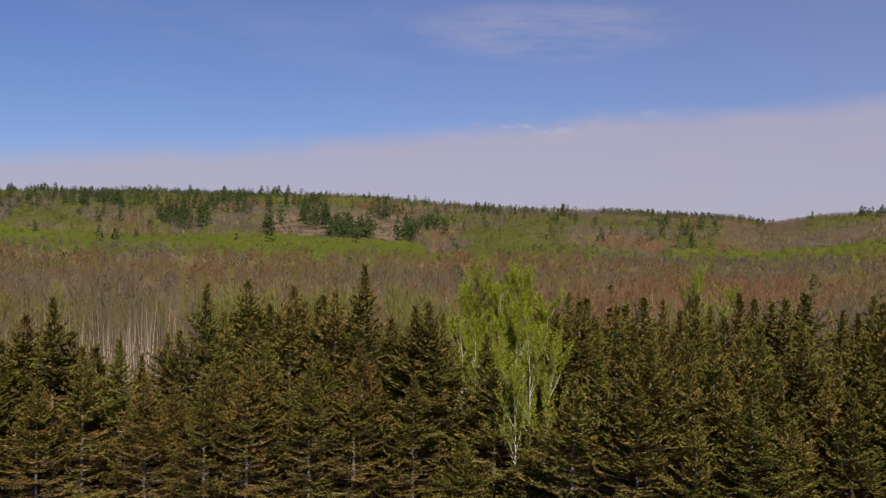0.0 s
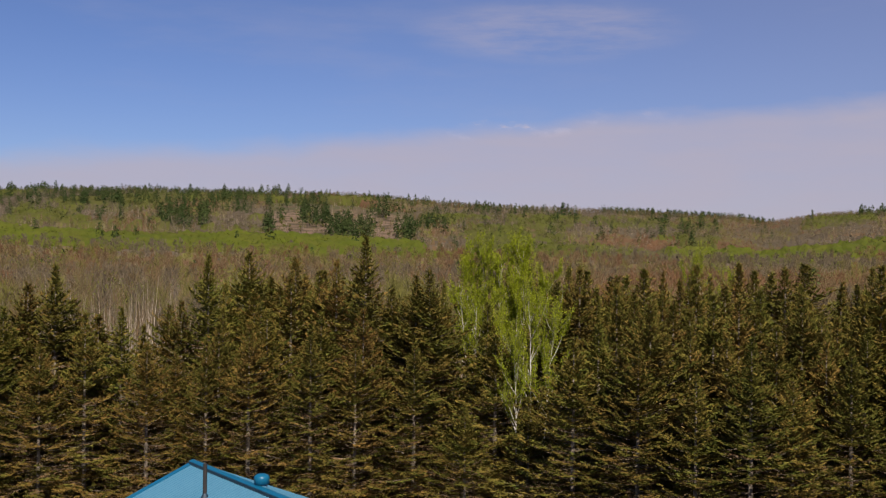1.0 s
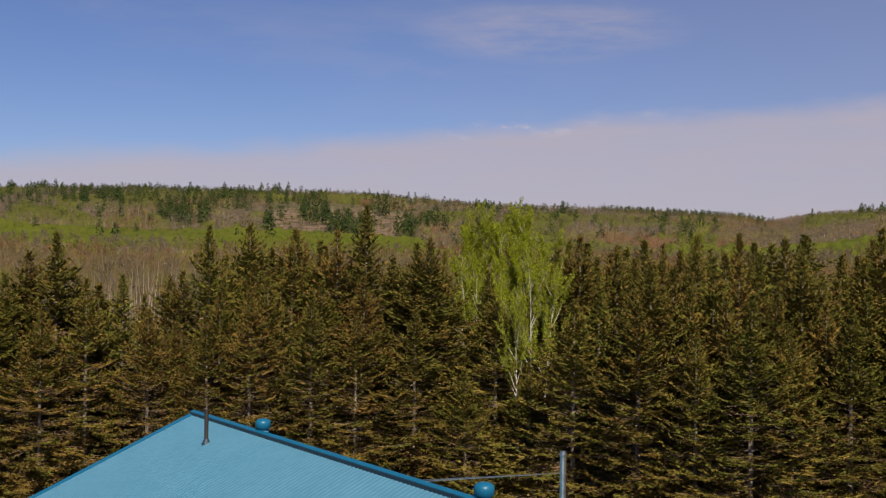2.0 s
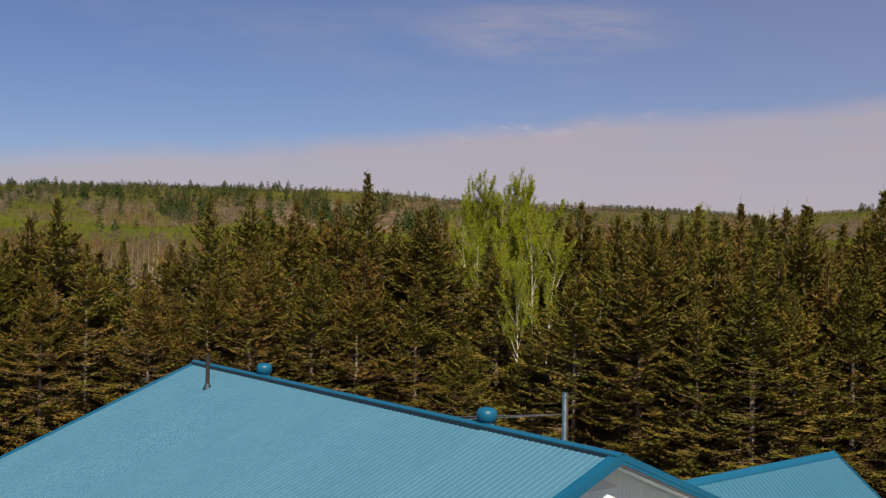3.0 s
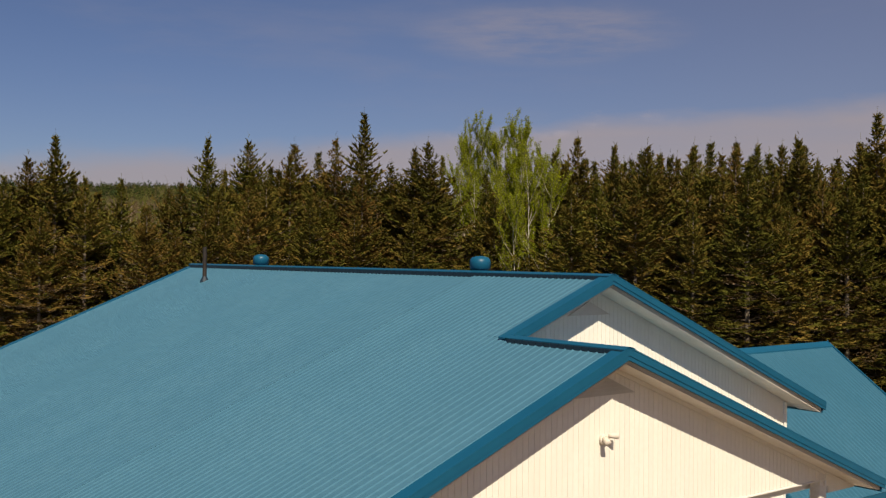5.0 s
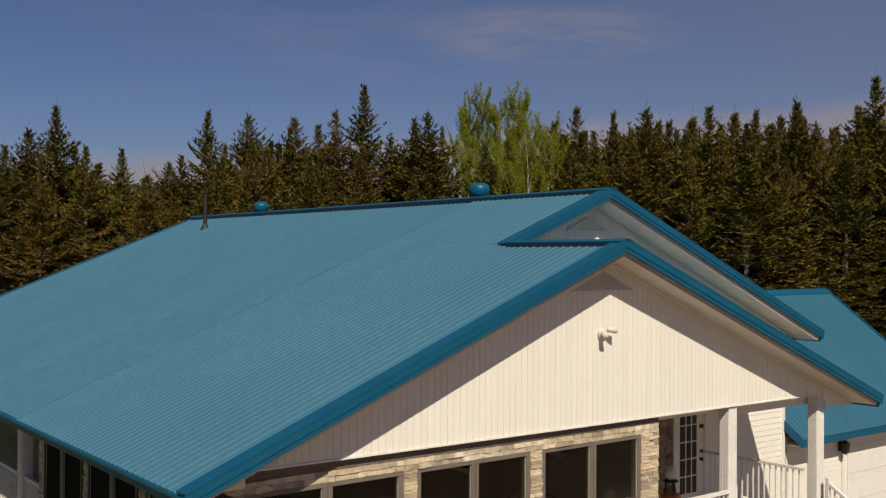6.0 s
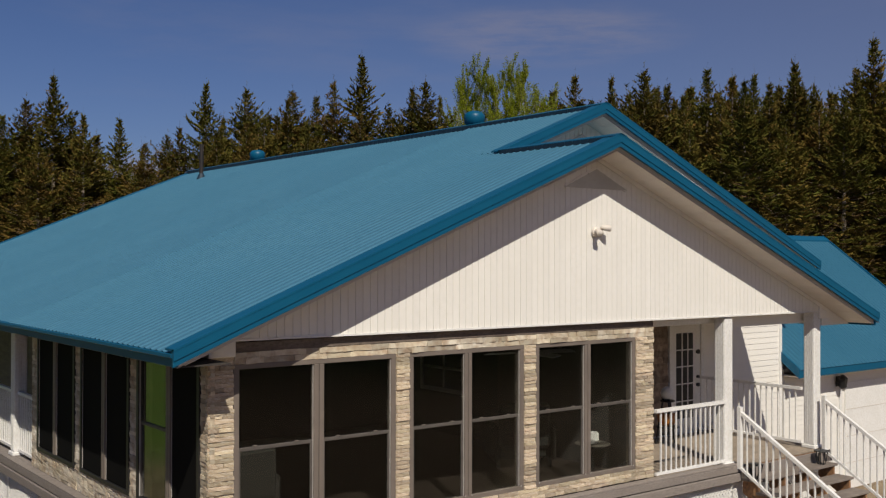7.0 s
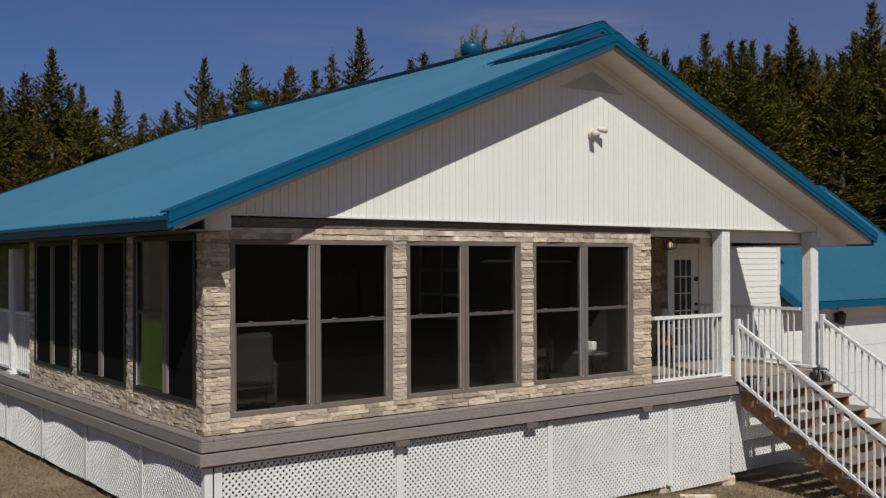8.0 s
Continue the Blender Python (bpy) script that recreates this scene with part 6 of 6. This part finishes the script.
# stands of dark pines: bearing, depth, half breadth, how many
for u0, d0, du, n in ((-0.349, 712, 0.030, 30), (-0.258, 640, 0.025, 34), (-0.247, 812, 0.008, 10), (-0.21, 796, 0.021, 24), (-0.166, 924, 0.016, 14), (-0.162, 680, 0, 1), (-0.174, 616, 0.005, 6),
                      (-0.405, 524, 0, 1), (-0.333, 512, 0.010, 4), (-0.305, 520, 0, 1), (-0.205, 528, 0, 1), (-0.172, 536, 0, 1), (-0.137, 704, 0.005, 9), (-0.121, 684, 0.007, 13)):
    for _ in range(n):
        x, y = at_view(u0 + wg.uniform(-1, 1) * du, d0 + wg.normal(0, 16 if n > 1 else 0))
        trees.append(("pine", x, y, wg.uniform(11, 17), 90, 0.14))
for u0, d0, du, n in ((-0.094, 616, 0.022, 30), (-0.065, 764, 0.008, 6), (-0.036, 620, 0.012, 16), (-0.011, 644, 0.012, 13), (0.032, 828, 0.009, 8), (0.12, 852, 0.012, 9), (-0.088, 524, 0, 1), (0.01, 544, 0, 1),
                      (0.238, 680, 0.004, 4), (0.251, 700, 0.004, 3), (0.265, 664, 0.004, 3), (0.216, 748, 0.011, 6), (0.216, 632, 0.005, 4), (0.245, 576, 0.003, 3), (0.422, 804, 0.016, 12), (-0.41, 864, 0.028, 20)):
    for _ in range(n):
        x, y = at_view(u0 + wg.uniform(-1, 1) * du, d0 + wg.normal(0, 14 if n > 1 else 0))
        trees.append(("pine", x, y, wg.uniform(11, 16), 90, 0.14))
# pines along the crest
for lo, hi, n, tall in ((-0.46, -0.16, 430, 12.0), (-0.16, 0.10, 230, 11.5), (0.155, 0.325, 520, 13.5), (0.355, 0.37, 3, 12), (0.40, 0.46, 34, 13.5)):
    for _ in range(n):
        x, y = at_view(wg.uniform(lo, hi), wg.uniform(895, 985))
        trees.append(("pine", x, y, wg.uniform(0.6, 1.0) * tall, 62, 0.17))
# pines strewn over the upper slope, thick below the crest
for lo, hi, d0, d1, n in ((-0.46, -0.17, 690, 900, 420), (-0.46, -0.17, 590, 700, 60), (-0.17, 0.10, 800, 920, 170), (0.0, 0.2, 600, 800, 60), (0.1, 0.46, 600, 880, 50)):
    for _ in range(n):
        x, y = at_view(wg.uniform(lo, hi), wg.uniform(d0, d1))
        if blot(x, y, 0.016, 71.0) + 0.4 * blot(x, y, 0.05, 73.0) > -0.05:
            trees.append(("pine", x, y, wg.uniform(8, 14), 80, 0.15))
# low scrub that closes the gaps below the crowns, along the crest
for _ in range(1500):
    x, y = at_view(wg.uniform(-0.5, 0.5), wg.uniform(850, 985))
    trees.append(("bare" if wg.random() < 0.7 else "green", x, y, wg.uniform(2.5, 5.5), 26, 0.2))
woods("hill_woods", "hillside of pines, bare trees and young green leaves", trees)

# ---- dry grass round the house ----
def tufts(name, label, mat, count, area, size):
    x, y = wg.uniform(area[0], area[1], count), wg.uniform(area[2], area[3], count)
    keep = ~((x > 4.5) & (y > 9.65) & (x < 18))
    x, y = x[keep], y[keep]
    n = len(x)
    p = np.stack((x, y, np.array([land(a, b) for a, b in zip(x, y)]) - 0.005), 1)
    w = unit(np.stack((wg.normal(0, 0.7, n), wg.normal(0, 0.7, n), wg.uniform(0.25, 1.0, n)), 1))
    v, f = spikes(p, w, wg.uniform(0.5, 1.4, n) * size, np.full(n, 0.006), unit(np.cross(w, wg.normal(0, 1, (n, 3)))))
    tagged(new(name, tri_mesh(name, v, f, [mat])), label, "grass", kind="stuff")


STRAW = material("straw", (0.30, 0.235, 0.14), 0.9, 0, 0.1, second=(0.20, 0.15, 0.085), scale=1.2, third=(0.13, 0.13, 0.04), fine=0.8, island=0.4)
tufts("dry_grass", "short dry straw-coloured grass beside the deck", STRAW, 26000, (-1.0, 4.5, 9.0, 20.0), 0.07)
tufts("dry_grass", "short dry straw-coloured grass by the stairs", STRAW, 30000, (9.0, 17.0, 6.0, 12.0), 0.07)

plank = empty("plank", (11.9, 9.2, land(11.9, 9.2)), "short pale board lying on the dirt", "plank")
pm = Matrix.Translation((11.92, 9.17, land(11.92, 9.17) + 0.022)) @ Matrix.Rotation(radians(-39), 4, "Z")
part("board", boxed(-0.26, 0.26, -0.05, 0.05, -0.03, 0.02, bevel=0.005, m=pm), STONE, plank)

# ---- ledge stones, laid last ----
stone_rows(facing, "y", 4.50, 4.80, DECK_Z + 0.055, 4.12, 9.68)
stone_rows(facing, "y", 4.80, 11.5, DECK_Z + 0.055, WZ0, 9.68)
for x0, x1 in ((6.9, 7.095), (8.95, 9.16), (11.12, 11.5)):
    stone_rows(facing, "y", x0, x1, WZ0, WZ1 + 0.0, 9.68)
stone_rows(facing, "y", 4.80, 11.5, WZ1, 4.16, 9.68, row=0.065, single=False)
stone_rows(side_facing, "x", 9.66, 16.0, DECK_Z + 0.055, 2.257, 4.54, single=False)
for y0, y1 in ((9.66, 9.9), (11.68, 11.93), (13.73, 13.97), (15.70, 16.0)):
    stone_rows(side_facing, "x", y0, y1, 2.257, 4.1, 4.54, single=False)
stone_rows(dark, "y", 14.64, 15.6, 4.09, 4.22, MAIN_WALL_Y - 0.014, row=0.065, single=False, mat=STONE_DARK)
stone_rows(dark, "y", 13.9, 14.63, DECK_Z + 0.02, 4.2, MAIN_WALL_Y - 0.002, row=0.12, single=False, mat=STONE_DARK)
